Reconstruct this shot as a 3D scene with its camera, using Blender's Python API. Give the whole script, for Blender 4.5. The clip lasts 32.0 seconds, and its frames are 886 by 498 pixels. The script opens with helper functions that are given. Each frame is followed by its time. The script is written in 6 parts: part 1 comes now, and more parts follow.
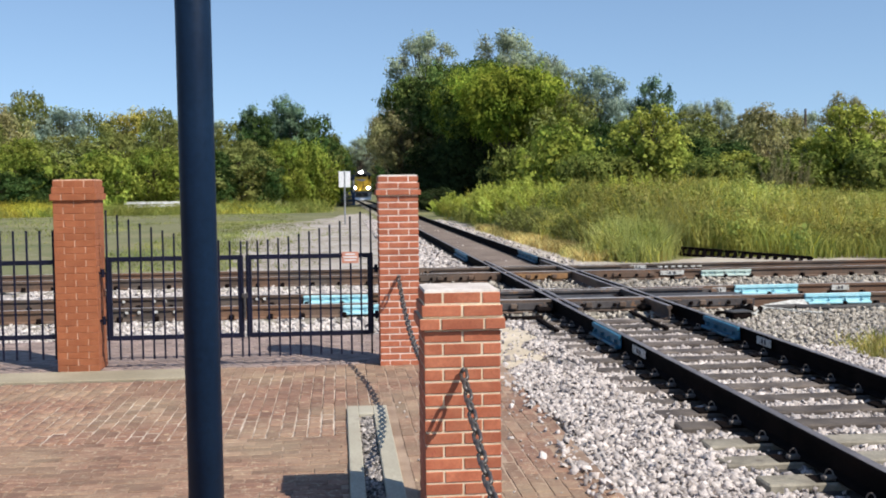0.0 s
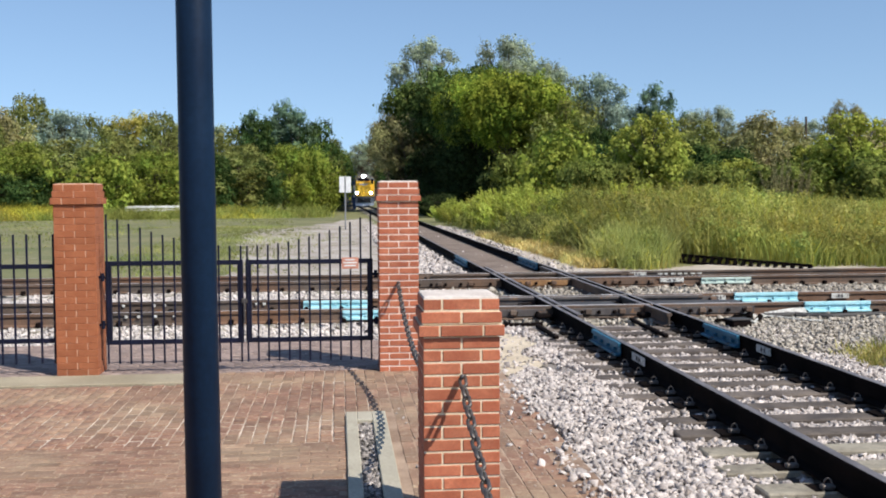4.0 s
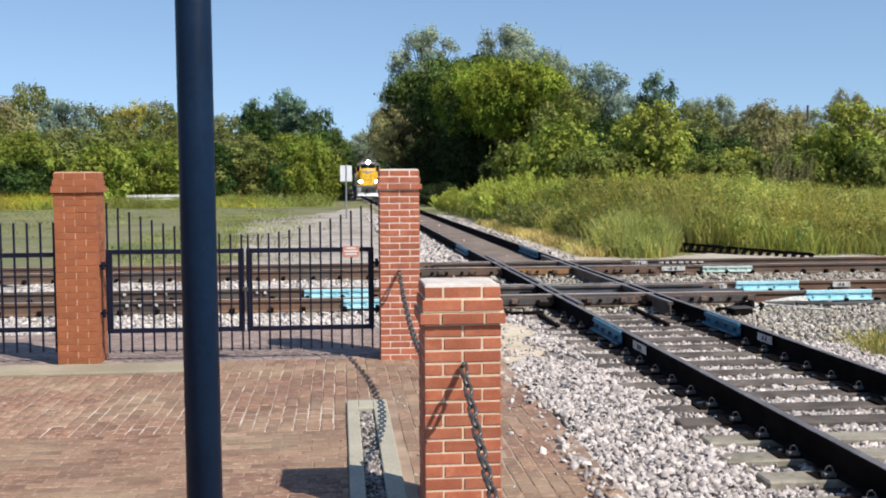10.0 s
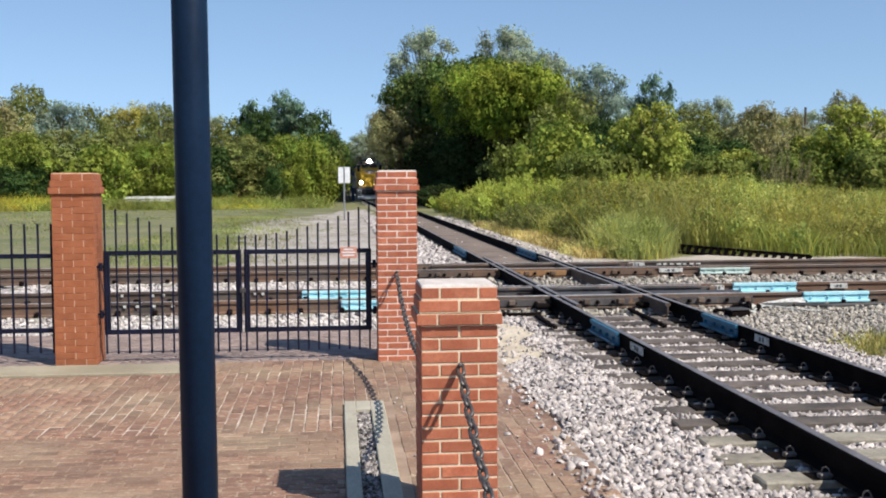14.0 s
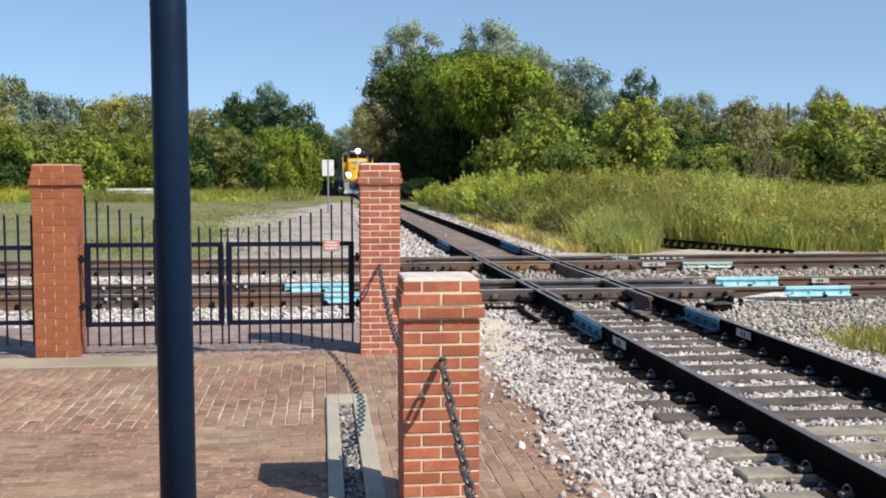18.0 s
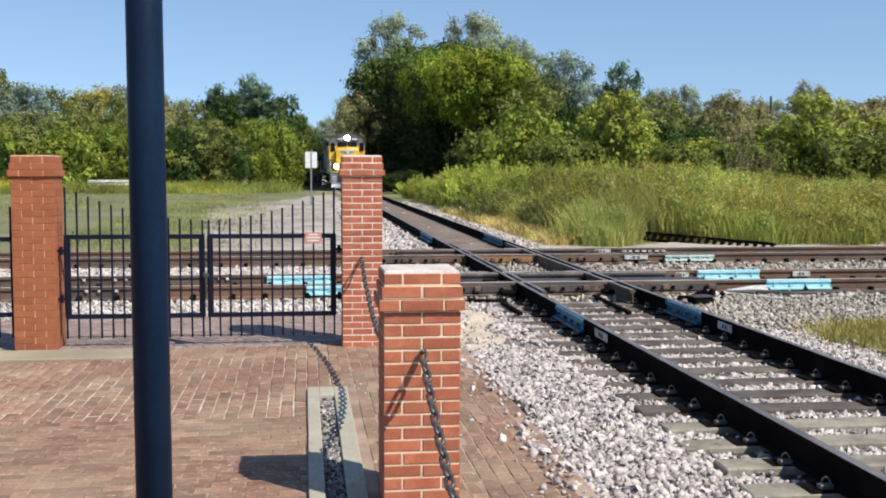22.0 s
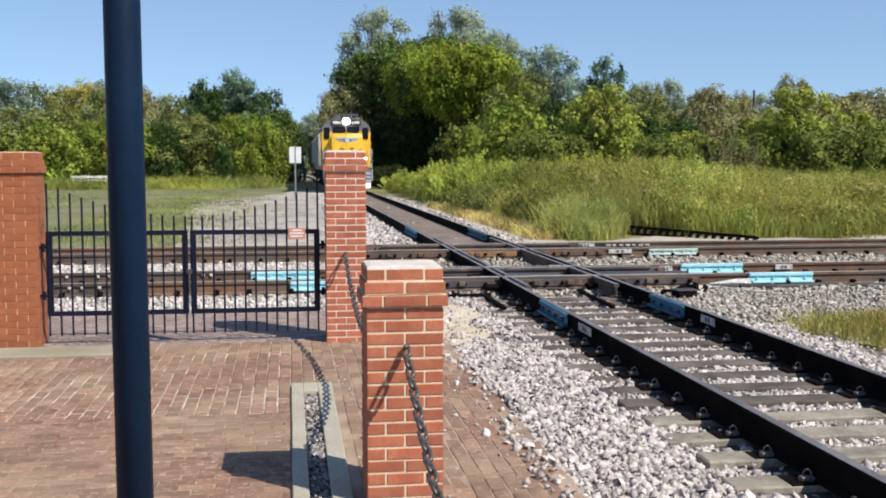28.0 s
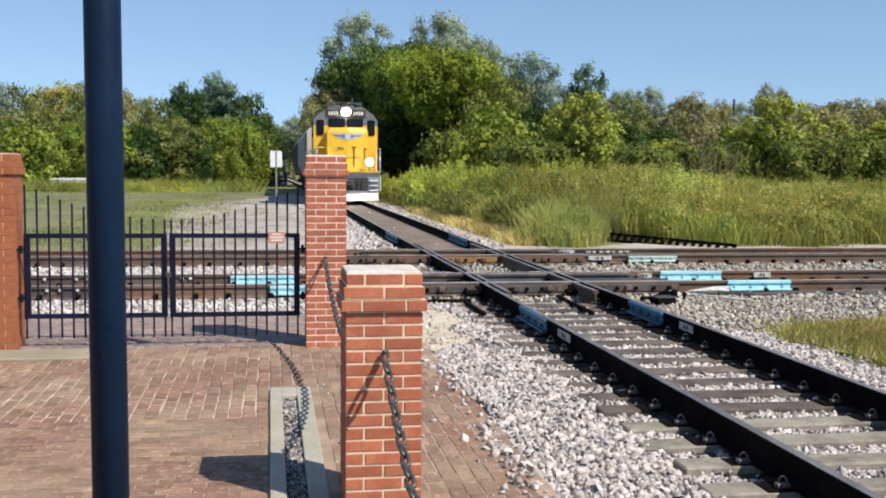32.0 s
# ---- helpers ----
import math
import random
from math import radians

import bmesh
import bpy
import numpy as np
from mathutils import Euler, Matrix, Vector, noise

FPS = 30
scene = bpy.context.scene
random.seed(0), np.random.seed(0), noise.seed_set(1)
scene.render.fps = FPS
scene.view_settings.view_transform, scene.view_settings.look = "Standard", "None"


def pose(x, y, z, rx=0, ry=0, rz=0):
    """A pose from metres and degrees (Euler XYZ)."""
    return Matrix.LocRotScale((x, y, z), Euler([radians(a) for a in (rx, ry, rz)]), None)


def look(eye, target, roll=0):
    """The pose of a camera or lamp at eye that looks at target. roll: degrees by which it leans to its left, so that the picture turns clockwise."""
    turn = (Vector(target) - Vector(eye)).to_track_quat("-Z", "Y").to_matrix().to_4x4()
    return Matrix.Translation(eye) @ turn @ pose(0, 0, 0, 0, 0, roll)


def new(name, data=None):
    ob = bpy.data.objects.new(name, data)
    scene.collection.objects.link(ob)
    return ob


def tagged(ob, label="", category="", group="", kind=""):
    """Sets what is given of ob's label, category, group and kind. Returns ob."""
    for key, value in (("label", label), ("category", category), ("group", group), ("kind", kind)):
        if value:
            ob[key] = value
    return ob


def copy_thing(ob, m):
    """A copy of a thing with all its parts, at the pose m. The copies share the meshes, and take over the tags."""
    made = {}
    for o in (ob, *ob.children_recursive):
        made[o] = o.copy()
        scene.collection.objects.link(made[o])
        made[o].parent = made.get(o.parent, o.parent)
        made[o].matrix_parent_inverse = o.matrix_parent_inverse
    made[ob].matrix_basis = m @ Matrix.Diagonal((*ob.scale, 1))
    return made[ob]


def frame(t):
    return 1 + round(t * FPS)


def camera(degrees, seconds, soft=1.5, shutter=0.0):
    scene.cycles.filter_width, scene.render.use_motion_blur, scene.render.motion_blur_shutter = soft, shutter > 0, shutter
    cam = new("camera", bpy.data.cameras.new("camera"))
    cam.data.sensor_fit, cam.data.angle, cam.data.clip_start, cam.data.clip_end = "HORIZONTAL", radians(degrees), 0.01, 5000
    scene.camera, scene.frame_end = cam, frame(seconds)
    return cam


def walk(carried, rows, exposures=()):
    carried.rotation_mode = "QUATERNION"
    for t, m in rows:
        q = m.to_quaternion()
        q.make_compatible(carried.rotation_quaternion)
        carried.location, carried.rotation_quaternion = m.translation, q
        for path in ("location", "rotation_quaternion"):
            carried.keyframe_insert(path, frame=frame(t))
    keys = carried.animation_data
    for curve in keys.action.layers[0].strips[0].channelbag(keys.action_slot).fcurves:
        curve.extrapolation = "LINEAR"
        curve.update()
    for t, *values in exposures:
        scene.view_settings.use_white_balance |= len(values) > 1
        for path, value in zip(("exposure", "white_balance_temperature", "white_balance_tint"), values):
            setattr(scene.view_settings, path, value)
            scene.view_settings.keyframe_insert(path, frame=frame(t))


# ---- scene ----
# camera: a phone held still, turning slowly to the right
cam = camera(45.0, 32.0, 1.9)
PATH = [
    (0, 0.0000, -0.0028, 1.8202, 86.620, 0.641, -5.638),
    (0.5, 0.0004, -0.0101, 1.8207, 86.514, 0.624, -5.640),
    (1, -0.0031, -0.0152, 1.8232, 86.695, 0.784, -5.540),
    (1.5, -0.0009, -0.0185, 1.8228, 86.864, 0.843, -5.604),
    (2, -0.0003, -0.0199, 1.8253, 86.893, 0.691, -5.545),
    (2.5, 0.0011, -0.0191, 1.8237, 86.652, 0.363, -5.708),
    (3, 0.0013, -0.0167, 1.8276, 87.003, 0.328, -5.666),
    (3.5, 0.0038, -0.0106, 1.8259, 86.951, 0.282, -5.606),
    (5.5, -0.0043, 0.0129, 1.8237, 86.903, 0.365, -5.655),
    (6, -0.0014, 0.0161, 1.8206, 86.850, 0.366, -5.676),
    (6.5, 0.0025, 0.0196, 1.8170, 86.522, 0.401, -5.878),
    (7, 0.0059, 0.0213, 1.8161, 86.340, 0.622, -5.694),
    (7.5, 0.0062, 0.0217, 1.8152, 86.275, 0.278, -5.694),
    (8, 0.0011, 0.0216, 1.8161, 86.224, 0.422, -5.587),
    (8.5, 0.0029, 0.0197, 1.8169, 86.321, 0.367, -5.595),
    (9, 0.0050, 0.0166, 1.8185, 86.417, 0.331, -5.693),
    (9.5, 0.0045, 0.0138, 1.8171, 86.423, 0.377, -5.703),
    (10, 0.0033, 0.0124, 1.8171, 86.340, 0.323, -5.558),
    (10.5, 0.0062, 0.0113, 1.8179, 86.343, 0.430, -5.527),
    (11, 0.0049, 0.0061, 1.8197, 86.440, 0.455, -5.515),
    (11.5, 0.0048, 0.0053, 1.8178, 86.476, 0.522, -5.427),
    (12, 0.0064, 0.0018, 1.8166, 86.522, 0.534, -5.527),
    (12.5, 0.0081, 0.0042, 1.8165, 86.719, 0.483, -5.614),
    (13, 0.0083, 0.0021, 1.8143, 86.521, 0.313, -5.638),
    (13.5, 0.0048, 0.0044, 1.8151, 86.490, 0.240, -5.620),
    (14, 0.0102, 0.0016, 1.8127, 86.433, 0.289, -5.653),
    (14.5, 0.0095, 0.0049, 1.8130, 86.345, 0.297, -5.707),
    (16.5, 0.0148, 0.0158, 1.8096, 86.158, 0.107, -6.085),
    (17, 0.0158, 0.0183, 1.8091, 86.021, 0.088, -6.084),
    (17.5, 0.0177, 0.0171, 1.8111, 86.004, 0.057, -6.271),
    (18, 0.0206, 0.0167, 1.8116, 86.074, 0.012, -6.492),
    (18.5, 0.0216, 0.0162, 1.8121, 86.133, 0.051, -6.578),
    (19, 0.0194, 0.0188, 1.8115, 86.091, -0.021, -6.617),
    (19.5, 0.0206, 0.0177, 1.8112, 86.002, 0.051, -6.517),
    (20, 0.0243, 0.0210, 1.8109, 85.937, -0.005, -6.752),
    (20.5, 0.0278, 0.0228, 1.8107, 85.900, -0.017, -6.838),
    (21, 0.0316, 0.0257, 1.8113, 85.836, 0.019, -6.949),
    (21.5, 0.0334, 0.0287, 1.8107, 85.790, 0.124, -6.999),
    (22, 0.0356, 0.0316, 1.8096, 85.677, -0.165, -7.366),
    (22.5, 0.0353, 0.0354, 1.8091, 85.389, 0.014, -7.083),
    (23, 0.0365, 0.0370, 1.8085, 85.246, 0.065, -7.162),
    (23.5, 0.0369, 0.0370, 1.8084, 85.459, 0.132, -7.272),
    (24, 0.0402, 0.0353, 1.8106, 85.394, 0.137, -7.321),
    (24.5, 0.0443, 0.0349, 1.8100, 85.628, 0.212, -7.568),
    (25, 0.0424, 0.0303, 1.8116, 85.496, 0.059, -7.893),
    (25.5, 0.0411, 0.0303, 1.8121, 85.477, 0.153, -7.693),
    (27.5, 0.0489, 0.0260, 1.8143, 85.398, -0.027, -8.217),
    (28, 0.0480, 0.0256, 1.8144, 85.389, 0.034, -8.184),
    (28.5, 0.0472, 0.0259, 1.8128, 85.451, -0.070, -8.322),
    (29, 0.0483, 0.0234, 1.8131, 85.371, -0.161, -8.295),
    (29.5, 0.0439, 0.0220, 1.8143, 85.459, -0.426, -8.484),
    (30, 0.0443, 0.0196, 1.8136, 85.602, -0.388, -8.533),
    (30.5, 0.0454, 0.0176, 1.8136, 85.766, -0.329, -8.576),
    (31, 0.0457, 0.0156, 1.8152, 85.736, -0.522, -8.755),
    (31.5, 0.0498, 0.0144, 1.8144, 85.615, -0.354, -8.884),
    (32, 0.0514, 0.0157, 1.8147, 85.686, -0.514, -9.180),
]
walk(cam, [(t, pose(x, y, z, rx, ry, rz)) for t, x, y, z, rx, ry, rz in PATH])


def TRAIN(t):
    """How far up the line the front of the locomotive is."""
    return 0.000250 * t ** 3 - 0.037548 * t ** 2 - 2.74593 * t + 169.9042


# ---------------------------------------------------------------- light
SUN_EL, SUN_TO = radians(47.5), Vector((0.70, -0.71, 0.0)).normalized()
sun = new("sun", bpy.data.lights.new("sun", "SUN"))
sun.data.energy, sun.data.angle, sun.data.color = 6.15, radians(0.53), (1.0, 0.94, 0.85)
sun.matrix_basis = look((0, 0, 0), -(SUN_TO * math.cos(SUN_EL) + Vector((0, 0, math.sin(SUN_EL)))))
world = bpy.data.worlds.new("world")
scene.world = world
world.use_nodes = True
sky = world.node_tree.nodes.new("ShaderNodeTexSky")
sky.sky_type, sky.sun_disc = "NISHITA", False
sky.sun_elevation, sky.sun_rotation = SUN_EL, math.atan2(SUN_TO.x, SUN_TO.y)
sky.air_density, sky.dust_density, sky.ozone_density = 1.0, 0.1, 2.4
coords = world.node_tree.nodes.new("ShaderNodeTexCoord")
lift = world.node_tree.nodes.new("ShaderNodeVectorMath")
lift.operation = "MULTIPLY_ADD"
lift.inputs[1].default_value, lift.inputs[2].default_value = (1, 1, 0.9), (0, 0, 0.125)
world.node_tree.links.new(coords.outputs["Generated"], lift.inputs[0])
world.node_tree.links.new(lift.outputs[0], sky.inputs["Vector"])
back = world.node_tree.nodes["Background"]
back.inputs["Strength"].default_value = 0.156
tone = world.node_tree.nodes.new("ShaderNodeHueSaturation")
tone.inputs["Saturation"].default_value, tone.inputs["Hue"].default_value = 1.0, 0.499
world.node_tree.links.new(sky.outputs[0], tone.inputs["Color"])
world.node_tree.links.new(tone.outputs[0], back.inputs["Color"])
scene.view_settings.exposure = 0.0

# ---------------------------------------------------------------- materials
def node(nt, kind, **values):
    n = nt.nodes.new(kind)
    for key, value in values.items():
        n.inputs[key].default_value = value
    return n


def mat(name, c1, c2, rough=0.8, scale=2.0, grain=40.0, bump=0.3, metal=0.0, vary=0.0, island=0.0, c3=None, depth=0.01, spots=0.62, spec=0.5, dust=None):
    """A two-scale procedural surface: c1 and c2 mixed by large noise, fine grain, optional stains c3, and relief."""
    c1, c2, c3 = (tuple(0.86 * v for v in c) if c else None for c in (c1, c2, c3))
    m = bpy.data.materials.new(name)
    m.use_nodes = True
    nt = m.node_tree
    bsdf = nt.nodes["Principled BSDF"]
    bsdf.inputs["Metallic"].default_value = metal
    bsdf.inputs["Specular IOR Level"].default_value = spec
    tc = nt.nodes.new("ShaderNodeTexCoord")
    info = nt.nodes.new("ShaderNodeObjectInfo")
    shift = nt.nodes.new("ShaderNodeVectorMath")
    shift.operation = "ADD"
    mul = nt.nodes.new("ShaderNodeMath")
    mul.operation = "MULTIPLY"
    mul.inputs[1].default_value = 37.0 if vary else 0.0
    nt.links.new(info.outputs["Random"], mul.inputs[0])
    nt.links.new(tc.outputs["Object"], shift.inputs[0])
    nt.links.new(mul.outputs[0], shift.inputs[1])
    big = node(nt, "ShaderNodeTexNoise", Scale=scale, Detail=4.0)
    fine = node(nt, "ShaderNodeTexNoise", Scale=grain, Detail=5.0, Roughness=0.65)
    for n in (big, fine):
        nt.links.new(shift.outputs[0], n.inputs["Vector"])
    ramp = nt.nodes.new("ShaderNodeValToRGB")
    ramp.color_ramp.elements[0].position, ramp.color_ramp.elements[1].position = 0.35, 0.65
    ramp.color_ramp.elements[0].color, ramp.color_ramp.elements[1].color = (*c1, 1), (*c2, 1)
    nt.links.new(big.outputs["Fac"], ramp.inputs[0])
    out = ramp.outputs[0]
    if c3:
        stain = node(nt, "ShaderNodeTexNoise", Scale=scale * 3.7, Detail=6.0, Roughness=0.7)
        nt.links.new(shift.outputs[0], stain.inputs["Vector"])
        sr = nt.nodes.new("ShaderNodeMapRange")
        sr.inputs["From Min"].default_value, sr.inputs["From Max"].default_value = spots, spots + 0.12
        nt.links.new(stain.outputs["Fac"], sr.inputs["Value"])
        mx = nt.nodes.new("ShaderNodeMixRGB")
        mx.inputs[2].default_value = (*c3, 1)
        nt.links.new(sr.outputs[0], mx.inputs[0])
        nt.links.new(out, mx.inputs[1])
        out = mx.outputs[0]
    hsv = nt.nodes.new("ShaderNodeHueSaturation")
    val = nt.nodes.new("ShaderNodeMapRange")
    val.inputs["From Min"].default_value, val.inputs["From Max"].default_value = 0.3, 0.7
    val.inputs["To Min"].default_value, val.inputs["To Max"].default_value = 0.8, 1.2
    nt.links.new(fine.outputs["Fac"], val.inputs["Value"])
    vout = val.outputs[0]
    for amount, source in ((vary, info.outputs["Random"]), (island, None)):
        if not amount:
            continue
        if source is None:
            source = nt.nodes.new("ShaderNodeNewGeometry").outputs["Random Per Island"]
        mr = nt.nodes.new("ShaderNodeMapRange")
        mr.inputs["To Min"].default_value, mr.inputs["To Max"].default_value = 1 - amount, 1 + amount
        nt.links.new(source, mr.inputs["Value"])
        mm = nt.nodes.new("ShaderNodeMath")
        mm.operation = "MULTIPLY"
        nt.links.new(vout, mm.inputs[0])
        nt.links.new(mr.outputs[0], mm.inputs[1])
        vout = mm.outputs[0]
    nt.links.new(vout, hsv.inputs["Value"])
    if dust:
        # broad patches of dust that run over many pieces
        place = nt.nodes.new("ShaderNodeNewGeometry")
        wide = node(nt, "ShaderNodeTexNoise", Scale=dust[1], Detail=5.0, Roughness=0.6)
        nt.links.new(place.outputs["Position"], wide.inputs["Vector"])
        span = nt.nodes.new("ShaderNodeMapRange")
        span.inputs["From Min"].default_value, span.inputs["From Max"].default_value = 0.42, 0.68
        span.inputs["To Max"].default_value = dust[2]
        nt.links.new(wide.outputs["Fac"], span.inputs["Value"])
        cover = nt.nodes.new("ShaderNodeMixRGB")
        cover.inputs[2].default_value = (*dust[0], 1)
        nt.links.new(span.outputs[0], cover.inputs[0])
        nt.links.new(out, cover.inputs[1])
        out = cover.outputs[0]
    nt.links.new(out, hsv.inputs["Color"])
    nt.links.new(hsv.outputs[0], bsdf.inputs["Base Color"])
    rr = nt.nodes.new("ShaderNodeMapRange")
    rr.inputs["To Min"].default_value, rr.inputs["To Max"].default_value = max(rough - 0.12, 0.03), min(rough + 0.12, 1.0)
    nt.links.new(fine.outputs["Fac"], rr.inputs["Value"])
    nt.links.new(rr.outputs[0], bsdf.inputs["Roughness"])
    if bump:
        b = node(nt, "ShaderNodeBump", Strength=bump, Distance=depth)
        nt.links.new(fine.outputs["Fac"], b.inputs["Height"])
        nt.links.new(b.outputs[0], bsdf.inputs["Normal"])
    return m


def leaf_mat(name, c1, c2, c3, through_light=0.30):
    """Leaves: colour varied leaf by leaf, a little light coming through."""
    c1, c2, c3 = (tuple(0.88 * v for v in c) for c in (c1, c2, c3))
    m = bpy.data.materials.new(name)
    m.use_nodes = True
    nt = m.node_tree
    nt.nodes.remove(nt.nodes["Principled BSDF"])
    geo = nt.nodes.new("ShaderNodeNewGeometry")
    tc = nt.nodes.new("ShaderNodeTexCoord")
    big = node(nt, "ShaderNodeTexNoise", Scale=0.45, Detail=3.0)
    nt.links.new(tc.outputs["Object"], big.inputs["Vector"])
    add = nt.nodes.new("ShaderNodeMath")
    add.operation = "MULTIPLY_ADD"
    add.inputs[1].default_value, add.inputs[2].default_value = 0.5, 0.0
    nt.links.new(geo.outputs["Random Per Island"], add.inputs[0])
    mb = nt.nodes.new("ShaderNodeMath")
    mb.operation = "MULTIPLY_ADD"
    mb.inputs[1].default_value = 0.6
    nt.links.new(big.outputs["Fac"], mb.inputs[0])
    nt.links.new(add.outputs[0], mb.inputs[2])
    ramp = nt.nodes.new("ShaderNodeValToRGB")
    e = ramp.color_ramp.elements
    e[0].position, e[0].color = 0.25, (*c1, 1)
    e[1].position, e[1].color = 0.85, (*c3, 1)
    mid = e.new(0.55)
    mid.color = (*c2, 1)
    nt.links.new(mb.outputs[0], ramp.inputs[0])
    wide = node(nt, "ShaderNodeTexNoise", Scale=0.16, Detail=2.0)
    nt.links.new(tc.outputs["Object"], wide.inputs["Vector"])
    span = nt.nodes.new("ShaderNodeMapRange")
    span.inputs["From Min"].default_value, span.inputs["From Max"].default_value = 0.35, 0.65
    span.inputs["To Min"].default_value, span.inputs["To Max"].default_value = 0.66, 1.32
    nt.links.new(wide.outputs["Fac"], span.inputs["Value"])
    tint = nt.nodes.new("ShaderNodeHueSaturation")
    drift = node(nt, "ShaderNodeTexNoise", Scale=0.31, Detail=2.0)
    nt.links.new(tc.outputs["Object"], drift.inputs["Vector"])
    hue = nt.nodes.new("ShaderNodeMapRange")
    hue.inputs["From Min"].default_value, hue.inputs["From Max"].default_value = 0.35, 0.65
    hue.inputs["To Min"].default_value, hue.inputs["To Max"].default_value = 0.484, 0.520
    nt.links.new(drift.outputs["Fac"], hue.inputs["Value"])
    nt.links.new(hue.outputs[0], tint.inputs["Hue"])
    nt.links.new(span.outputs[0], tint.inputs["Value"])
    nt.links.new(ramp.outputs[0], tint.inputs["Color"])
    dif = nt.nodes.new("ShaderNodeBsdfDiffuse")
    tra = nt.nodes.new("ShaderNodeBsdfTranslucent")
    mix = nt.nodes.new("ShaderNodeMixShader")
    mix.inputs[0].default_value = through_light
    nt.links.new(tint.outputs[0], dif.inputs["Color"])
    nt.links.new(tint.outputs[0], tra.inputs["Color"])
    nt.links.new(dif.outputs[0], mix.inputs[1])
    nt.links.new(tra.outputs[0], mix.inputs[2])
    nt.links.new(mix.outputs[0], nt.nodes["Material Output"].inputs["Surface"])
    return m


def glow_mat(name, colour, strength):
    m = bpy.data.materials.new(name)
    m.use_nodes = True
    b = m.node_tree.nodes["Principled BSDF"]
    b.inputs["Base Color"].default_value = (*colour, 1)
    b.inputs["Emission Color"].default_value = (*colour, 1)
    b.inputs["Emission Strength"].default_value = strength
    return m


BRICK = mat("pillar_brick", (0.395, 0.112, 0.054), (0.50, 0.168, 0.086), 0.85, 9, 90, 0.35, vary=0.14, c3=(0.33, 0.07, 0.045), spots=0.6, depth=0.004)
ORANGEBRICK = mat("orange_brick", (0.325, 0.100, 0.038), (0.385, 0.128, 0.052), 0.85, 9, 90, 0.35, vary=0.08, c3=(0.40, 0.11, 0.05), spots=0.6, depth=0.004)
ORANGEMORTAR = mat("orange_mortar", (0.50, 0.24, 0.14), (0.66, 0.40, 0.27), 0.95, 12, 120, 0.4, c3=(0.66, 0.46, 0.33), spots=0.62, depth=0.004)
MORTAR = mat("mortar", (0.70, 0.55, 0.37), (0.80, 0.65, 0.47), 0.95, 12, 120, 0.4, depth=0.004)
PINKMORTAR = mat("pink_mortar", (0.78, 0.60, 0.50), (0.88, 0.71, 0.61), 0.95, 12, 120, 0.4, depth=0.004)
KERBCON = mat("old_kerb", (0.30, 0.252, 0.17), (0.42, 0.36, 0.255), 0.92, 1.2, 50, 0.4, c3=(0.22, 0.19, 0.14), spots=0.58, depth=0.005)
CAPMORTAR = mat("cap_mortar", (0.58, 0.50, 0.44), (0.72, 0.65, 0.59), 0.95, 8, 80, 0.4, depth=0.004)
PAVER = mat("paving_brick", (0.208, 0.107, 0.071), (0.288, 0.162, 0.106), 0.9, 6, 70, 0.4, vary=0.22, island=0.18, c3=(0.44, 0.335, 0.23), spots=0.54, depth=0.004, dust=((0.302, 0.225, 0.145), 0.9, 0.72))
PAVERGREY = mat("grey_paving_brick", (0.215, 0.158, 0.135), (0.30, 0.225, 0.195), 0.9, 6, 70, 0.4, vary=0.2, island=0.2, c3=(0.36, 0.29, 0.23), spots=0.6, depth=0.004)
SPILL = mat("spilled_sand", (0.52, 0.43, 0.31), (0.66, 0.56, 0.42), 0.95, 1.6, 60, 0.5, c3=(0.40, 0.33, 0.25), spots=0.6)
SANDWARM = mat("joint_dirt", (0.26, 0.17, 0.115), (0.46, 0.335, 0.24), 0.95, 2.2, 120, 0.5)
SAND = mat("joint_sand", (0.36, 0.27, 0.20), (0.70, 0.585, 0.48), 0.95, 2.6, 120, 0.5)
CONCRETE = mat("concrete", (0.37, 0.335, 0.255), (0.46, 0.42, 0.33), 0.92, 1.5, 60, 0.3, c3=(0.25, 0.21, 0.17), spots=0.6, depth=0.004)
IRON = mat("black_iron", (0.005, 0.006, 0.018), (0.009, 0.010, 0.030), 0.5, 5, 90, 0.15, depth=0.002, spec=0.25)
CHAIN = mat("chain_steel", (0.07, 0.062, 0.058), (0.16, 0.145, 0.135), 0.5, 30, 200, 0.3, metal=0.6, depth=0.002)
POLE = mat("navy_paint", (0.005, 0.016, 0.040), (0.008, 0.024, 0.056), 0.48, 3, 60, 0.12, depth=0.002, spec=0.14)
STONE = mat("ballast_stone", (0.405, 0.354, 0.328), (0.625, 0.562, 0.525), 0.9, 9, 60, 0.4, island=0.36, c3=(0.33, 0.285, 0.26), spots=0.6)
PALESTONE = mat("pale_ballast_stone", (0.52, 0.465, 0.43), (0.74, 0.675, 0.63), 0.9, 9, 60, 0.4, island=0.30, c3=(0.44, 0.38, 0.34), spots=0.6)
STONEB = mat("beige_stone", (0.30, 0.265, 0.22), (0.47, 0.425, 0.36), 0.9, 9, 60, 0.4, island=0.45, c3=(0.22, 0.18, 0.15), spots=0.6)
CLIP = mat("clip_steel", (0.10, 0.085, 0.075), (0.22, 0.19, 0.17), 0.6, 20, 60, 0.2, metal=0.3)
ASPHALT = mat("dark_panel", (0.035, 0.036, 0.042), (0.07, 0.07, 0.075), 0.85, 3, 50, 0.5, c3=(0.12, 0.11, 0.10), spots=0.62)
PALEBED = mat("pale_ballast_bed", (0.42, 0.375, 0.345), (0.56, 0.51, 0.47), 0.95, 5, 22, 1.0, c3=(0.24, 0.20, 0.18), depth=0.05)
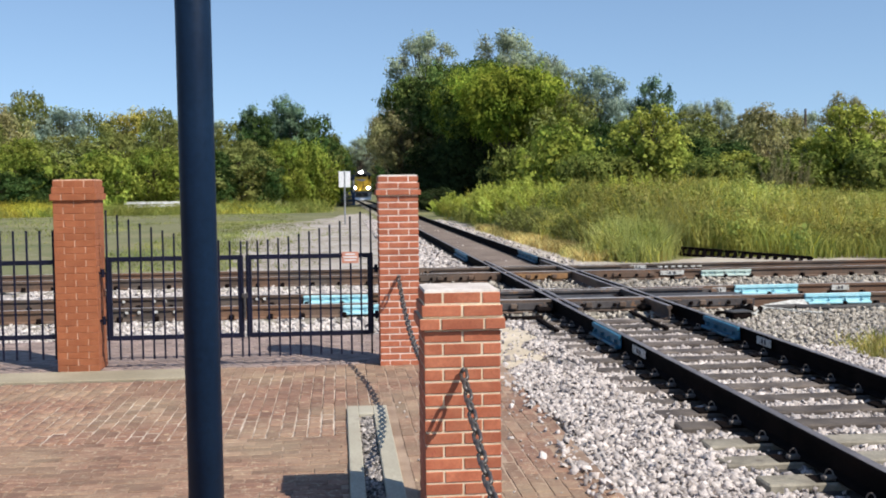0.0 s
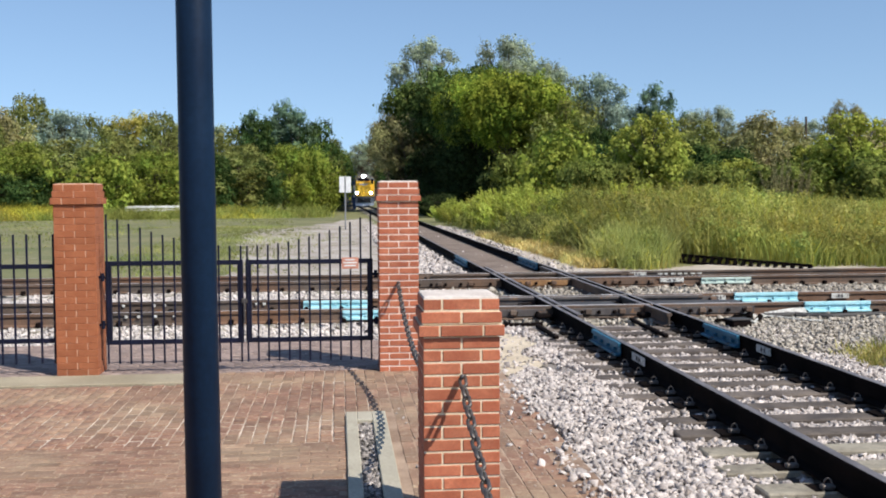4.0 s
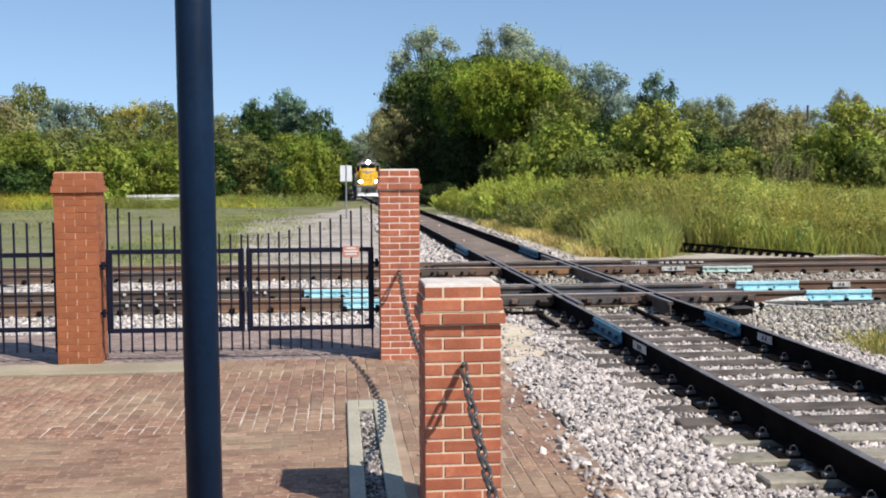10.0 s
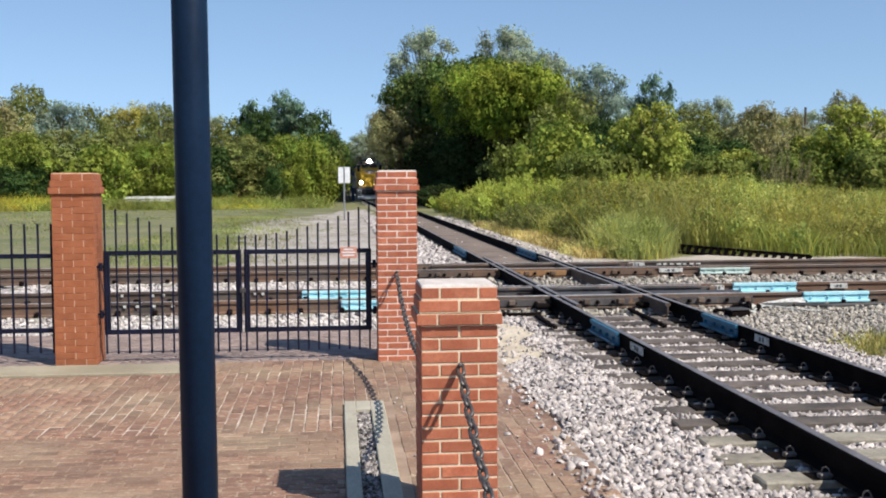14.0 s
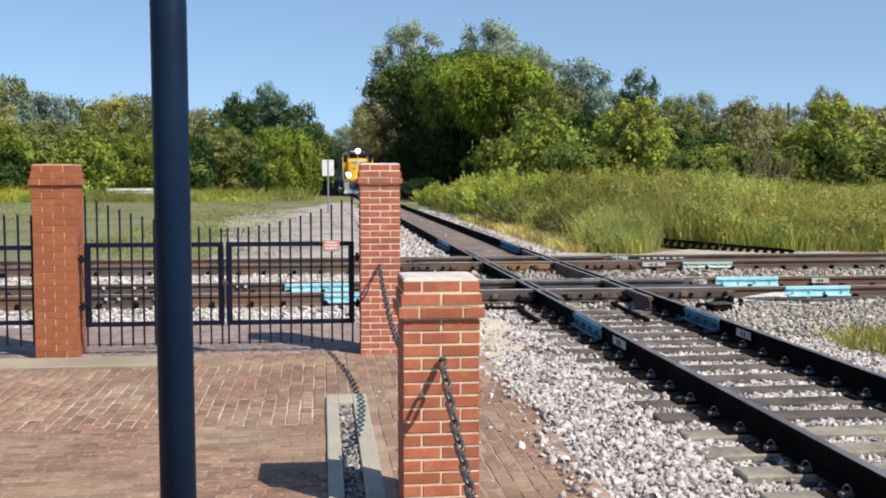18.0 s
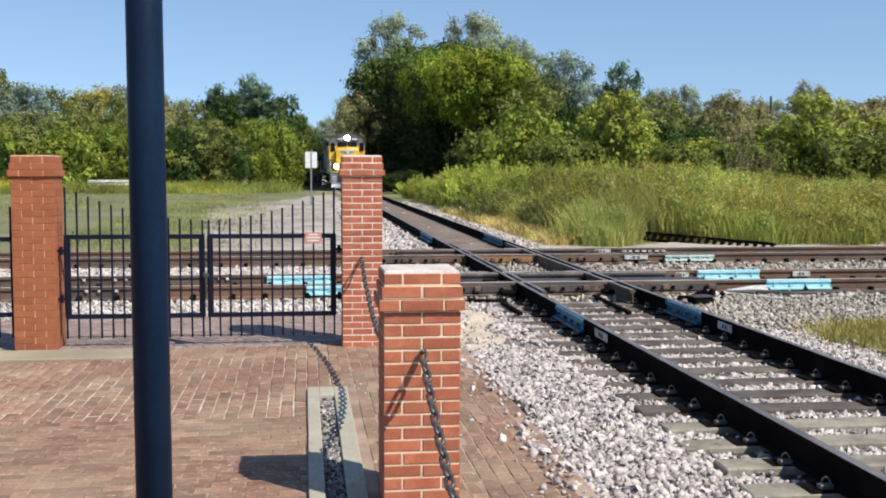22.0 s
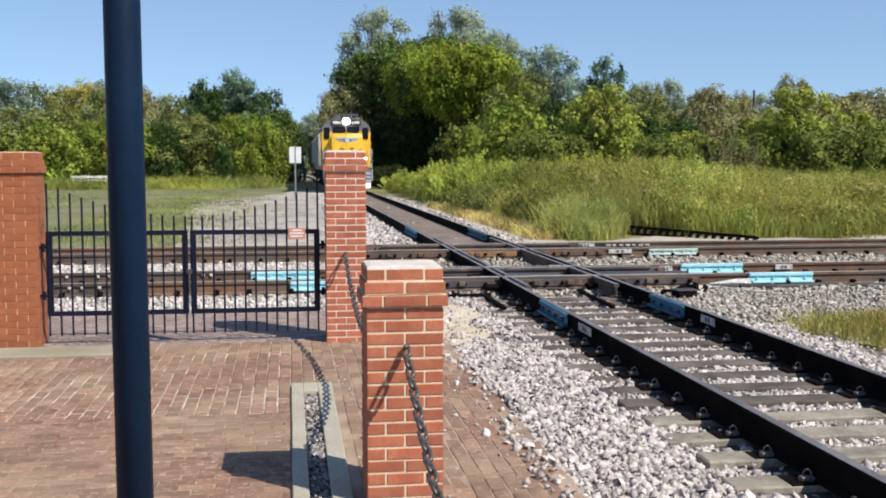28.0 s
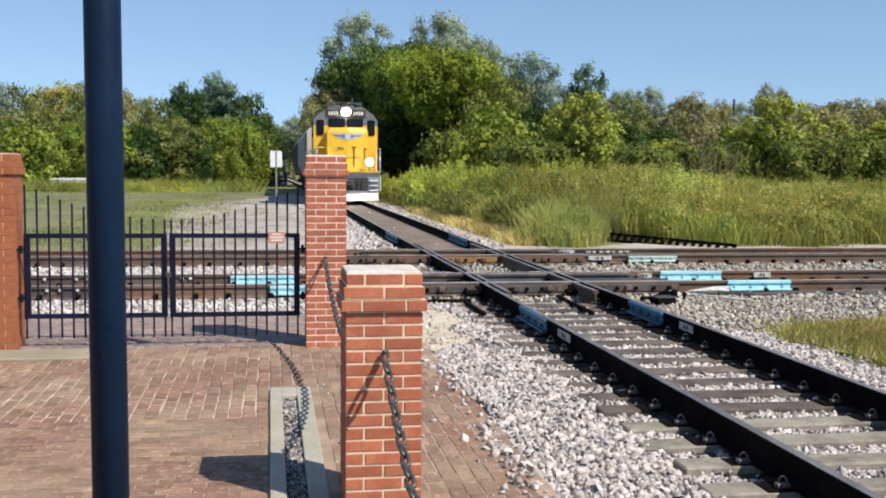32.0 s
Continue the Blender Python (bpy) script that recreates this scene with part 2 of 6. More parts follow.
PACKED = mat("packed_dirt", (0.150, 0.108, 0.082), (0.245, 0.188, 0.148), 0.95, 1.1, 30, 0.6, c3=(0.30, 0.26, 0.22), spots=0.62, depth=0.02)
OILED = mat("oiled_ballast", (0.030, 0.026, 0.024), (0.075, 0.064, 0.058), 0.9, 6, 40, 0.8, c3=(0.20, 0.18, 0.165), spots=0.64, depth=0.03)
BED = mat("ballast_bed", (0.24, 0.21, 0.19), (0.38, 0.34, 0.305), 0.95, 5, 22, 1.0, c3=(0.14, 0.12, 0.10), depth=0.05)
DARKSTONE = mat("dark_pebble", (0.20, 0.175, 0.16), (0.36, 0.325, 0.30), 0.85, 40, 60, 0.4, island=0.9, c3=(0.7, 0.68, 0.65), spots=0.62)
TIE = mat("weathered_tie", (0.20, 0.175, 0.135), (0.40, 0.36, 0.28), 0.92, 3, 26, 0.6, vary=0.24, c3=(0.09, 0.07, 0.06), spots=0.58)
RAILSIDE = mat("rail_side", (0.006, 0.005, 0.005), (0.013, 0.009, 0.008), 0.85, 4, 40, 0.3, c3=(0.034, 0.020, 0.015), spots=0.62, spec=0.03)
DARKTIE = mat("dark_tie", (0.068, 0.054, 0.047), (0.165, 0.135, 0.112), 0.92, 3, 26, 0.6, vary=0.3, c3=(0.22, 0.18, 0.15), spots=0.62)
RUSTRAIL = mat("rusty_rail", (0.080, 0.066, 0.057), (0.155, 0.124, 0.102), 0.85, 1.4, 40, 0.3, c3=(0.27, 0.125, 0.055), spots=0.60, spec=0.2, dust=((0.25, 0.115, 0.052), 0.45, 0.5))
RUSTTOP = mat("worn_rail_head", (0.34, 0.31, 0.29), (0.58, 0.55, 0.53), 0.55, 2.5, 40, 0.1, metal=0.3, c3=(0.16, 0.11, 0.085), spots=0.6)
RAILTOP = mat("rail_head", (0.18, 0.158, 0.152), (0.285, 0.255, 0.245), 0.5, 3, 40, 0.1, metal=0.45)
# worn head steel, its highlight painted in as a pale tone
WORNGLINT = mat("worn_steel_glint", (0.42, 0.41, 0.42), (0.60, 0.59, 0.60), 0.55, 9, 60, 0.1, c3=(0.20, 0.17, 0.15), spots=0.54)
RUSTPLATE = mat("orange_rust", (0.235, 0.118, 0.048), (0.36, 0.205, 0.092), 0.9, 4, 40, 0.4, c3=(0.10, 0.06, 0.04), spots=0.58)
CASTING = mat("crossing_steel", (0.058, 0.050, 0.050), (0.125, 0.112, 0.108), 0.6, 3, 40, 0.3, c3=(0.26, 0.14, 0.07), spots=0.56, spec=0.3)
BLUEBAR = mat("blue_joint_bar", (0.013, 0.105, 0.180), (0.030, 0.165, 0.265), 0.55, 5, 60, 0.25, c3=(0.03, 0.05, 0.09), spots=0.6)
CYANBAR = mat("cyan_joint_bar", (0.34, 0.68, 0.76), (0.48, 0.80, 0.87), 0.6, 5, 60, 0.2, c3=(0.15, 0.38, 0.46), spots=0.66)
PALEBAR = mat("faded_joint_bar", (0.44, 0.56, 0.51), (0.58, 0.69, 0.63), 0.7, 5, 60, 0.25, c3=(0.25, 0.25, 0.22), spots=0.55)
WORNWHITE = mat("worn_white", (0.50, 0.50, 0.46), (0.68, 0.68, 0.64), 0.8, 8, 60, 0.1, c3=(0.16, 0.12, 0.10), spots=0.5)
WHITE = mat("white_paint", (0.74, 0.74, 0.73), (0.82, 0.82, 0.81), 0.6, 5, 60, 0.1)
INK = mat("ink", (0.06, 0.06, 0.07), (0.09, 0.09, 0.10), 0.7, 8, 60, 0.0)
SIGNPINK = mat("gate_sign_face", (0.58, 0.24, 0.16), (0.63, 0.29, 0.20), 0.6, 8, 60, 0.05)
GALV = mat("galvanised", (0.30, 0.30, 0.30), (0.40, 0.40, 0.40), 0.5, 8, 60, 0.1, metal=0.6)
SOIL = mat("ground_soil", (0.14, 0.15, 0.05), (0.24, 0.22, 0.09), 0.95, 0.15, 6, 0.6, c3=(0.30, 0.26, 0.17), spots=0.6, depth=0.05)
LAWN = mat("lawn", (0.130, 0.146, 0.052), (0.225, 0.205, 0.098), 0.95, 0.22, 9, 0.5, c3=(0.32, 0.265, 0.18), spots=0.57, depth=0.06)
DRYLAWN = mat("dry_lawn", (0.27, 0.25, 0.075), (0.40, 0.35, 0.13), 0.95, 0.8, 20, 0.8, c3=(0.20, 0.22, 0.06), spots=0.58, depth=0.04)
GRAVELROAD = mat("gravel_road", (0.36, 0.31, 0.265), (0.50, 0.445, 0.395), 0.95, 0.30, 14, 0.7, c3=(0.205, 0.178, 0.105), spots=0.505, depth=0.04)
DIRT = mat("pale_dirt", (0.40, 0.34, 0.27), (0.52, 0.46, 0.38), 0.95, 0.8, 16, 0.6, depth=0.03)
BARK = mat("bark", (0.07, 0.05, 0.035), (0.13, 0.10, 0.075), 0.95, 3, 25, 0.8)
YELLOW = mat("engine_yellow", (0.80, 0.46, 0.028), (0.84, 0.50, 0.04), 0.45, 1.0, 20, 0.05)
GREY = mat("engine_grey", (0.115, 0.12, 0.132), (0.165, 0.172, 0.185), 0.55, 1.0, 20, 0.05)
PILOT = mat("pilot_grey", (0.25, 0.26, 0.29), (0.34, 0.35, 0.38), 0.6, 1.0, 20, 0.05, c3=(0.14, 0.13, 0.13))
DARKGREY = mat("running_gear", (0.03, 0.03, 0.032), (0.06, 0.055, 0.05), 0.75, 3, 30, 0.2)
GLASS = mat("dark_glass", (0.004, 0.005, 0.010), (0.007, 0.008, 0.014), 0.2, 3, 30, 0.0, spec=0.2)
WINGBLUE = mat("wing_blue", (0.10, 0.13, 0.36), (0.13, 0.17, 0.42), 0.5, 3, 30, 0.0)
SILVER = mat("wing_silver", (0.50, 0.52, 0.58), (0.58, 0.60, 0.66), 0.5, 3, 30, 0.0)
HOPPER = mat("hopper_beige", (0.48, 0.45, 0.40), (0.58, 0.54, 0.49), 0.7, 0.6, 20, 0.1, c3=(0.26, 0.22, 0.18))
HOPPERDARK = mat("hopper_grey", (0.10, 0.10, 0.10), (0.16, 0.155, 0.15), 0.7, 0.6, 20, 0.1)
LAMPGLOW = glow_mat("headlight_glow", (1.0, 0.98, 0.94), 140.0)
BLUESHED = mat("blue_sheet", (0.05, 0.09, 0.20), (0.08, 0.13, 0.27), 0.6, 0.5, 10, 0.1)

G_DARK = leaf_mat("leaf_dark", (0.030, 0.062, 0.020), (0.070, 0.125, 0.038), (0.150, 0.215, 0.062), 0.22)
# leaf colour taken very dark to stand in for deep shade
G_SHADED = leaf_mat("leaf_shade_toned", (0.026, 0.042, 0.016), (0.055, 0.080, 0.030), (0.105, 0.130, 0.048), 0.16)
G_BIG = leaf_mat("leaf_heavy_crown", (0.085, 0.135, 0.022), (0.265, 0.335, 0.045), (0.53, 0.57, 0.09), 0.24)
G_TEAL = leaf_mat("leaf_teal", (0.080, 0.150, 0.090), (0.165, 0.265, 0.160), (0.295, 0.405, 0.265))
G_CANOPY = leaf_mat("leaf_canopy", (0.045, 0.078, 0.025), (0.115, 0.168, 0.047), (0.265, 0.325, 0.092), 0.20)
G_DUSK = leaf_mat("leaf_dusky", (0.165, 0.160, 0.072), (0.300, 0.278, 0.128), (0.46, 0.42, 0.21))
G_MID = leaf_mat("leaf_mid_green", (0.10, 0.135, 0.030), (0.20, 0.235, 0.055), (0.34, 0.36, 0.10))
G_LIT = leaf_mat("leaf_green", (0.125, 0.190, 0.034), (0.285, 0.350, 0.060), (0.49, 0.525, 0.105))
G_GOLD = leaf_mat("leaf_golden", (0.36, 0.32, 0.07), (0.55, 0.48, 0.10), (0.72, 0.63, 0.18))
G_BLUE = leaf_mat("leaf_bluish", (0.20, 0.29, 0.225), (0.36, 0.47, 0.365), (0.53, 0.63, 0.51))
G_GREY = leaf_mat("leaf_grey_green", (0.195, 0.242, 0.158), (0.325, 0.378, 0.255), (0.47, 0.52, 0.365))
G_OLIVE = leaf_mat("leaf_olive", (0.155, 0.190, 0.055), (0.285, 0.310, 0.090), (0.44, 0.45, 0.15))
G_BROWN = leaf_mat("leaf_brownish", (0.30, 0.29, 0.125), (0.46, 0.43, 0.19), (0.62, 0.56, 0.28))
G_YELL = leaf_mat("leaf_yellow_green", (0.180, 0.235, 0.044), (0.335, 0.392, 0.073), (0.53, 0.56, 0.13))
G_BRUSH = leaf_mat("leaf_brush", (0.32, 0.38, 0.065), (0.54, 0.60, 0.11), (0.74, 0.77, 0.19))
WEED = leaf_mat("weed_blades", (0.218, 0.228, 0.055), (0.415, 0.400, 0.10), (0.625, 0.57, 0.195), 0.4)
PALEWEED = leaf_mat("pale_weed", (0.245, 0.28, 0.085), (0.425, 0.44, 0.135), (0.60, 0.58, 0.21), 0.4)
WEEDG = leaf_mat("weed_green", (0.15, 0.195, 0.05), (0.30, 0.34, 0.085), (0.50, 0.51, 0.145), 0.4)
GOLD = leaf_mat("goldenrod", (0.325, 0.284, 0.041), (0.568, 0.468, 0.060), (0.750, 0.669, 0.101), 0.4)
STRAW = leaf_mat("dry_grass", (0.406, 0.304, 0.101), (0.650, 0.507, 0.183), (0.750, 0.710, 0.304), 0.35)


# ---------------------------------------------------------------- mesh helpers
def mesh_of(bm, name, material=None, smooth=False):
    me = bpy.data.meshes.new(name)
    bm.to_mesh(me)
    bm.free()
    if material:
        me.materials.append(material)
    if smooth:
        me.polygons.foreach_set("use_smooth", [True] * len(me.polygons))
    return me


def part(name, bm, material, parent=None, label="", smooth=False):
    """Links a bmesh (or a ready mesh) as one mesh object under a thing or a part."""
    me = bm if isinstance(bm, bpy.types.Mesh) else mesh_of(bm, name, material, smooth)
    ob = new(name, me)
    if parent:
        ob.parent = parent
    if label:
        ob["label"] = label
    return ob


def thing(name, label, category, m=None, group="", kind=""):
    ob = new(name)
    ob.empty_display_size = 0.2
    if m is not None:
        ob.matrix_basis = m
    return tagged(ob, label, category, group, kind)


def box(bm, x0, x1, y0, y1, z0, z1, bevel=0.0, m=None):
    res = bmesh.ops.create_cube(bm, size=1.0)
    vs = res["verts"]
    for v in vs:
        v.co = Vector(((x0 + x1) / 2 + v.co.x * (x1 - x0), (y0 + y1) / 2 + v.co.y * (y1 - y0), (z0 + z1) / 2 + v.co.z * (z1 - z0)))
    if bevel:
        es = list({e for v in vs for e in v.link_edges})
        r = bmesh.ops.bevel(bm, geom=es, offset=bevel, segments=1, affect="EDGES", profile=0.5)
        vs = list({v for f in r["faces"] for v in f.verts} | {v for v in vs if v.is_valid})
    if m is not None:
        bmesh.ops.transform(bm, matrix=m, verts=vs)
    return bm


def cyl(bm, p, q, r0, r1=None, n=10, caps=True):
    p, q = Vector(p), Vector(q)
    d = q - p
    m = Matrix.Translation((p + q) / 2) @ d.to_track_quat("Z", "Y").to_matrix().to_4x4()
    bmesh.ops.create_cone(bm, cap_ends=caps, segments=n, radius1=r0, radius2=r0 if r1 is None else r1, depth=d.length, matrix=m)
    return bm


def B():
    return bmesh.new()


def boxmesh(name, sx, sy, sz, bevel, material):
    """A shared bevelled block with its origin at its centre."""
    return mesh_of(box(B(), -sx / 2, sx / 2, -sy / 2, sy / 2, -sz / 2, sz / 2, bevel), name, material)


def piece(name, me, parent, m):
    ob = new(name, me)
    ob.parent = parent
    ob.matrix_basis = m
    return ob


def prism(bm, outline, y0, y1, axis="y"):
    """An outline of (a, z) extruded along y (or x)."""
    rings = []
    for w in (y0, y1):
        rings.append([bm.verts.new((a, w, z) if axis == "y" else (w, a, z)) for a, z in outline])
    n = len(outline)
    for i in range(n):
        bm.faces.new((rings[0][i], rings[0][(i + 1) % n], rings[1][(i + 1) % n], rings[1][i]))
    bm.faces.new(rings[0][::-1])
    bm.faces.new(rings[1])
    bmesh.ops.recalc_face_normals(bm, faces=bm.faces)
    return bm


def raw_mesh(name, verts, faces, material, smooth=False):
    """A mesh from numpy arrays; faces all of one size."""
    me = bpy.data.meshes.new(name)
    nf, k = faces.shape
    me.vertices.add(len(verts))
    me.vertices.foreach_set("co", verts.astype(np.float32).ravel())
    me.loops.add(nf * k)
    me.loops.foreach_set("vertex_index", faces.astype(np.int32).ravel())
    me.polygons.add(nf)
    me.polygons.foreach_set("loop_start", (np.arange(nf) * k).astype(np.int32))
    me.materials.append(material)
    me.update(calc_edges=True)
    if smooth:
        me.polygons.foreach_set("use_smooth", [True] * nf)
    return me


def fall(y):
    """The land falls gently away beyond the crossing."""
    return -0.0042 * max(0.0, y - 58.0)

# ---------------------------------------------------------------- ground
def sheet(name, outline, z, material, label, category, kind="structure", step=None, rough=0.0):
    """A flat patch of ground with the given outline, that follows the fall of the land."""
    bm = B()
    f = bm.faces.new([bm.verts.new((x, y, 0)) for x, y in outline])
    f.normal_update()
    if f.normal.z < 0:
        f.normal_flip()
    bmesh.ops.triangulate(bm, faces=bm.faces[:])
    bmesh.ops.bisect_plane(bm, geom=bm.verts[:] + bm.edges[:] + bm.faces[:], plane_co=(0, 58, 0), plane_no=(0, 1, 0))
    for v in bm.verts:
        v.co.z = z + fall(v.co.y)
    bmesh.ops.recalc_face_normals(bm, faces=bm.faces[:])
    for q in bm.faces:
        if q.normal.z < 0:
            q.normal_flip()
    return tagged(new(name, mesh_of(bm, name, material)), label, category, kind=kind)


def ground():
    xs = np.concatenate([np.linspace(-1500, -120, 8), np.linspace(-100, 100, 41), np.linspace(120, 1500, 8)])
    ys = np.concatenate([np.linspace(-400, -40, 5), np.linspace(-30, 58, 12), np.linspace(66, 300, 30), np.linspace(340, 1800, 8)])
    gx, gy = np.meshgrid(xs, ys)
    gz = -0.09 - 0.0042 * np.clip(gy - 58, 0, 260)
    verts = np.stack([gx.ravel(), gy.ravel(), gz.ravel()], 1)
    w, h = len(xs), len(ys)
    i = (np.arange(h - 1)[:, None] * w + np.arange(w - 1)[None]).ravel()
    faces = np.stack([i, i + 1, i + w + 1, i + w], 1)
    tagged(new("ground", raw_mesh("ground", verts, faces, SOIL, True)), "grassy earth with dry patches", "ground", kind="structure")


def wavy(points, amount, seed, n=14):
    """An outline with an uneven edge."""
    rnd = random.Random(seed)
    out = []
    for (x0, y0), (x1, y1) in zip(points, points[1:] + points[:1]):
        for k in range(n):
            s = k / n
            out.append((x0 + (x1 - x0) * s + rnd.uniform(-amount, amount) * (k > 0), y0 + (y1 - y0) * s + rnd.uniform(-amount, amount) * (k > 0)))
    return out


# ---------------------------------------------------------------- brick paving
def paving(name, label, x0, x1, y0, y1, along_y, seed, view, edge=None, skip=None, gap=None, fill=-0.010, paver=None, sand=None):
    """Paving bricks in running bond: those inside view as single pieces, the rest in one mesh."""
    rnd = random.Random(seed)
    slab = B()
    box(slab, x0, x1, y0, y1, -0.20, fill)
    top = tagged(new(name, mesh_of(slab, name, sand or SAND)), label, "pavement", kind="structure")
    me = boxmesh("paving_brick", 0.194, 0.094, 0.056, 0.005, paver or PAVER)
    rest = []
    a0, a1, b0, b1 = (y0, y1, x0, x1) if along_y else (x0, x1, y0, y1)
    row, b = 0, b0
    count = 0
    while b + 0.100 <= b1 + 0.02:
        a = a0 - (0.1 if row % 2 else 0.0) + rnd.uniform(-0.03, 0.03)
        while a < a1 - 0.03:
            s, e = max(a, a0), min(a + 0.2, a1)
            if e - s > 0.05:
                ca, cb = (s + e) / 2, b + 0.05
                x, y = (cb, ca) if along_y else (ca, cb)
                if (edge is None or x < edge(y) + rnd.uniform(-0.06, 0.04)) and not (skip and skip(x, y)):
                    m = pose(x + rnd.uniform(-0.003, 0.003), y, -0.0285 + rnd.uniform(-0.004, 0.003), rnd.uniform(-1, 1), rnd.uniform(-1, 1), (90 if along_y else 0) + rnd.uniform(-1.5, 1.5))
                    g = gap(x, y) * rnd.uniform(0.0, 1.5) if gap else 0.0
                    m = m @ Matrix.Diagonal(((e - s - 0.006 - 2.6 * g) / 0.194, 1 - 0.55 * g / 0.1, 1, 1))
                    if view(x, y) and count < 300:
                        piece("brick", me, top, m)
                        count += 1
                    else:
                        rest.append(m)
            a += 0.2
        b += 0.1
        row += 1
    if rest:
        co = np.array([v.co[:] for v in me.vertices])
        tri = [p.vertices[:] for p in me.polygons]
        quads = [t for t in tri if len(t) == 4]
        allv, allf = [], []
        qa = np.array(quads)
        for k, m in enumerate(rest):
            mm = np.array(m)
            allv.append(co @ mm[:3, :3].T + mm[:3, 3])
            allf.append(qa + k * len(co))
        ob = new("bricks", raw_mesh("bricks", np.concatenate(allv), np.concatenate(allf), paver or PAVER))
        ob.parent = top
        ob["kind"] = "stuff"
    return top


def paving_edge(y):
    return 1.60 + 0.09 * math.sin(y * 1.7) + 0.05 * math.sin(y * 4.1 + 1)


# ---------------------------------------------------------------- stones
CORNERS = [(x, y, z) for z in (-0.7, 0.7) for x, y in ((-0.8, -0.8), (0.8, -0.8), (0.8, 0.8), (-0.8, 0.8))]
SIDES = np.array([(4, 5, 6, 7), (0, 1, 5, 4), (1, 2, 6, 5), (2, 3, 7, 6), (3, 0, 4, 7)])


def stones(name, places, size, material, label, seed, parent=None, flat=0.75):
    """Broken stones, every one a small angular lump tipped its own way, in one mesh."""
    rng = np.random.default_rng(seed)
    n = len(places)
    v = np.repeat(np.array(CORNERS)[None], n, 0) * rng.uniform(0.72, 1.2, (n, 8, 1)) + rng.normal(0, 0.20, (n, 8, 3))
    v *= np.array([1, 1, flat]) * rng.uniform(0.55, 1.5, (n, 1, 3))
    q = rng.normal(size=(n, 4)) * np.array([1, 0.45, 0.45, 1])
    q /= np.linalg.norm(q, axis=1, keepdims=True)
    w, x, y, z = q.T
    rot = np.stack([1 - 2 * (y * y + z * z), 2 * (x * y - z * w), 2 * (x * z + y * w), 2 * (x * y + z * w), 1 - 2 * (x * x + z * z), 2 * (y * z - x * w), 2 * (x * z - y * w), 2 * (y * z + x * w), 1 - 2 * (x * x + y * y)], 1).reshape(n, 3, 3)
    v = np.einsum("nij,nkj->nki", rot, v)
    v = v * (np.clip(rng.lognormal(0, 0.33, n), 0.4, 1.7)[:, None, None] * size) + places[:, None, :]
    f = SIDES[None] + (np.arange(n) * 8)[:, None, None]
    ob = new(name, raw_mesh(name, v.reshape(-1, 3), f.reshape(-1, 4), material))
    if parent:
        ob.parent = parent
    return tagged(ob, label, "gravel", kind="stuff")


def scatter(n, x0, x1, y0, y1, z, dz, seed, keep=None):
    rng = np.random.default_rng(seed)
    p = np.stack([rng.uniform(x0, x1, n), rng.uniform(y0, y1, n), z + rng.uniform(-dz, dz, n)], 1)
    return p[keep(p[:, 0], p[:, 1], rng)] if keep else p


# ---------------------------------------------------------------- railway
RT = 0.166
NS_L, NS_R = 3.103, 4.608
NS_C = (NS_L + NS_R) / 2
TIE_STEP = 0.522
EW = (15.22, 16.72, 20.15, 21.65)


def rail_outline(c, top):
    w = [(0.076, 0), (0.076, 0.013), (0.013, 0.034), (0.011, 0.136), (0.036, 0.146), (0.038, 0.178), (0.031, 0.187)]
    z0 = top - 0.187
    return [(c + a, z0 + z) for a, z in w] + [(c - a, z0 + z) for a, z in w[::-1]]


def rail(parent, c, top, a0, a1, axis, material, label="", head=None):
    bm = B()
    prism(bm, rail_outline(c, top), a0, a1, axis)
    me = mesh_of(bm, "rail", material)
    me.materials.append(head or (RUSTTOP if axis == "x" else RAILTOP))
    for p in me.polygons:
        if p.normal.z > 0.7 and p.center.z > top - 0.02:
            p.material_index = 1
    return part("rail", me, None, parent, label)


def spike_clip():
    """A curled steel spring clip on its shoulder."""
    bm = B()
    box(bm, -0.05, 0.05, -0.03, 0.03, 0, 0.03, 0.006)
    last = None
    for k in range(7):
        a = math.radians(-40 + k * 38)
        q = (0.0 + 0.022 * math.cos(a), -0.02 + 0.008 * k, 0.045 + 0.026 * math.sin(a))
        if last:
            cyl(bm, last, q, 0.006, n=5)
        last = q
    bmesh.ops.scale(bm, vec=(0.85, 0.85, 1.0), verts=bm.verts)
    return mesh_of(bm, "rail_clip", CLIP)


def joint_bar(parent, axis, c, a0, a1, side, material, label, bolts=4, tall=0.105):
    """A bolted bar against the web of a rail, with a lip above and a flange below; side is -1 or 1."""
    bm = B()
    z0 = RT - 0.150
    for out, za, zb in ((0.050, z0, z0 + tall - 0.002), (0.074, z0 + tall * 0.66, z0 + tall), (0.100, z0 - 0.004, z0 + 0.028)):
        o0, o1 = sorted((c + side * 0.030, c + side * out))
        if axis == "y":
            box(bm, o0, o1, a0, a1, za, zb, 0.006)
        else:
            box(bm, a0, a1, o0, o1, za, zb, 0.006)
    bar = part("joint_bar", bm, material, parent, label)
    for k in range(bolts):
        a = a0 + (a1 - a0) * (k + 0.5) / bolts
        nb = B()
        p = (c + side * 0.048, a, z0 + 0.062) if axis == "y" else (a, c + side * 0.048, z0 + 0.062)
        q = (c + side * 0.088, a, z0 + 0.062) if axis == "y" else (a, c + side * 0.088, z0 + 0.062)
        cyl(nb, p, q, 0.02, n=6)
        part("bolt", nb, material, bar)
    return bar


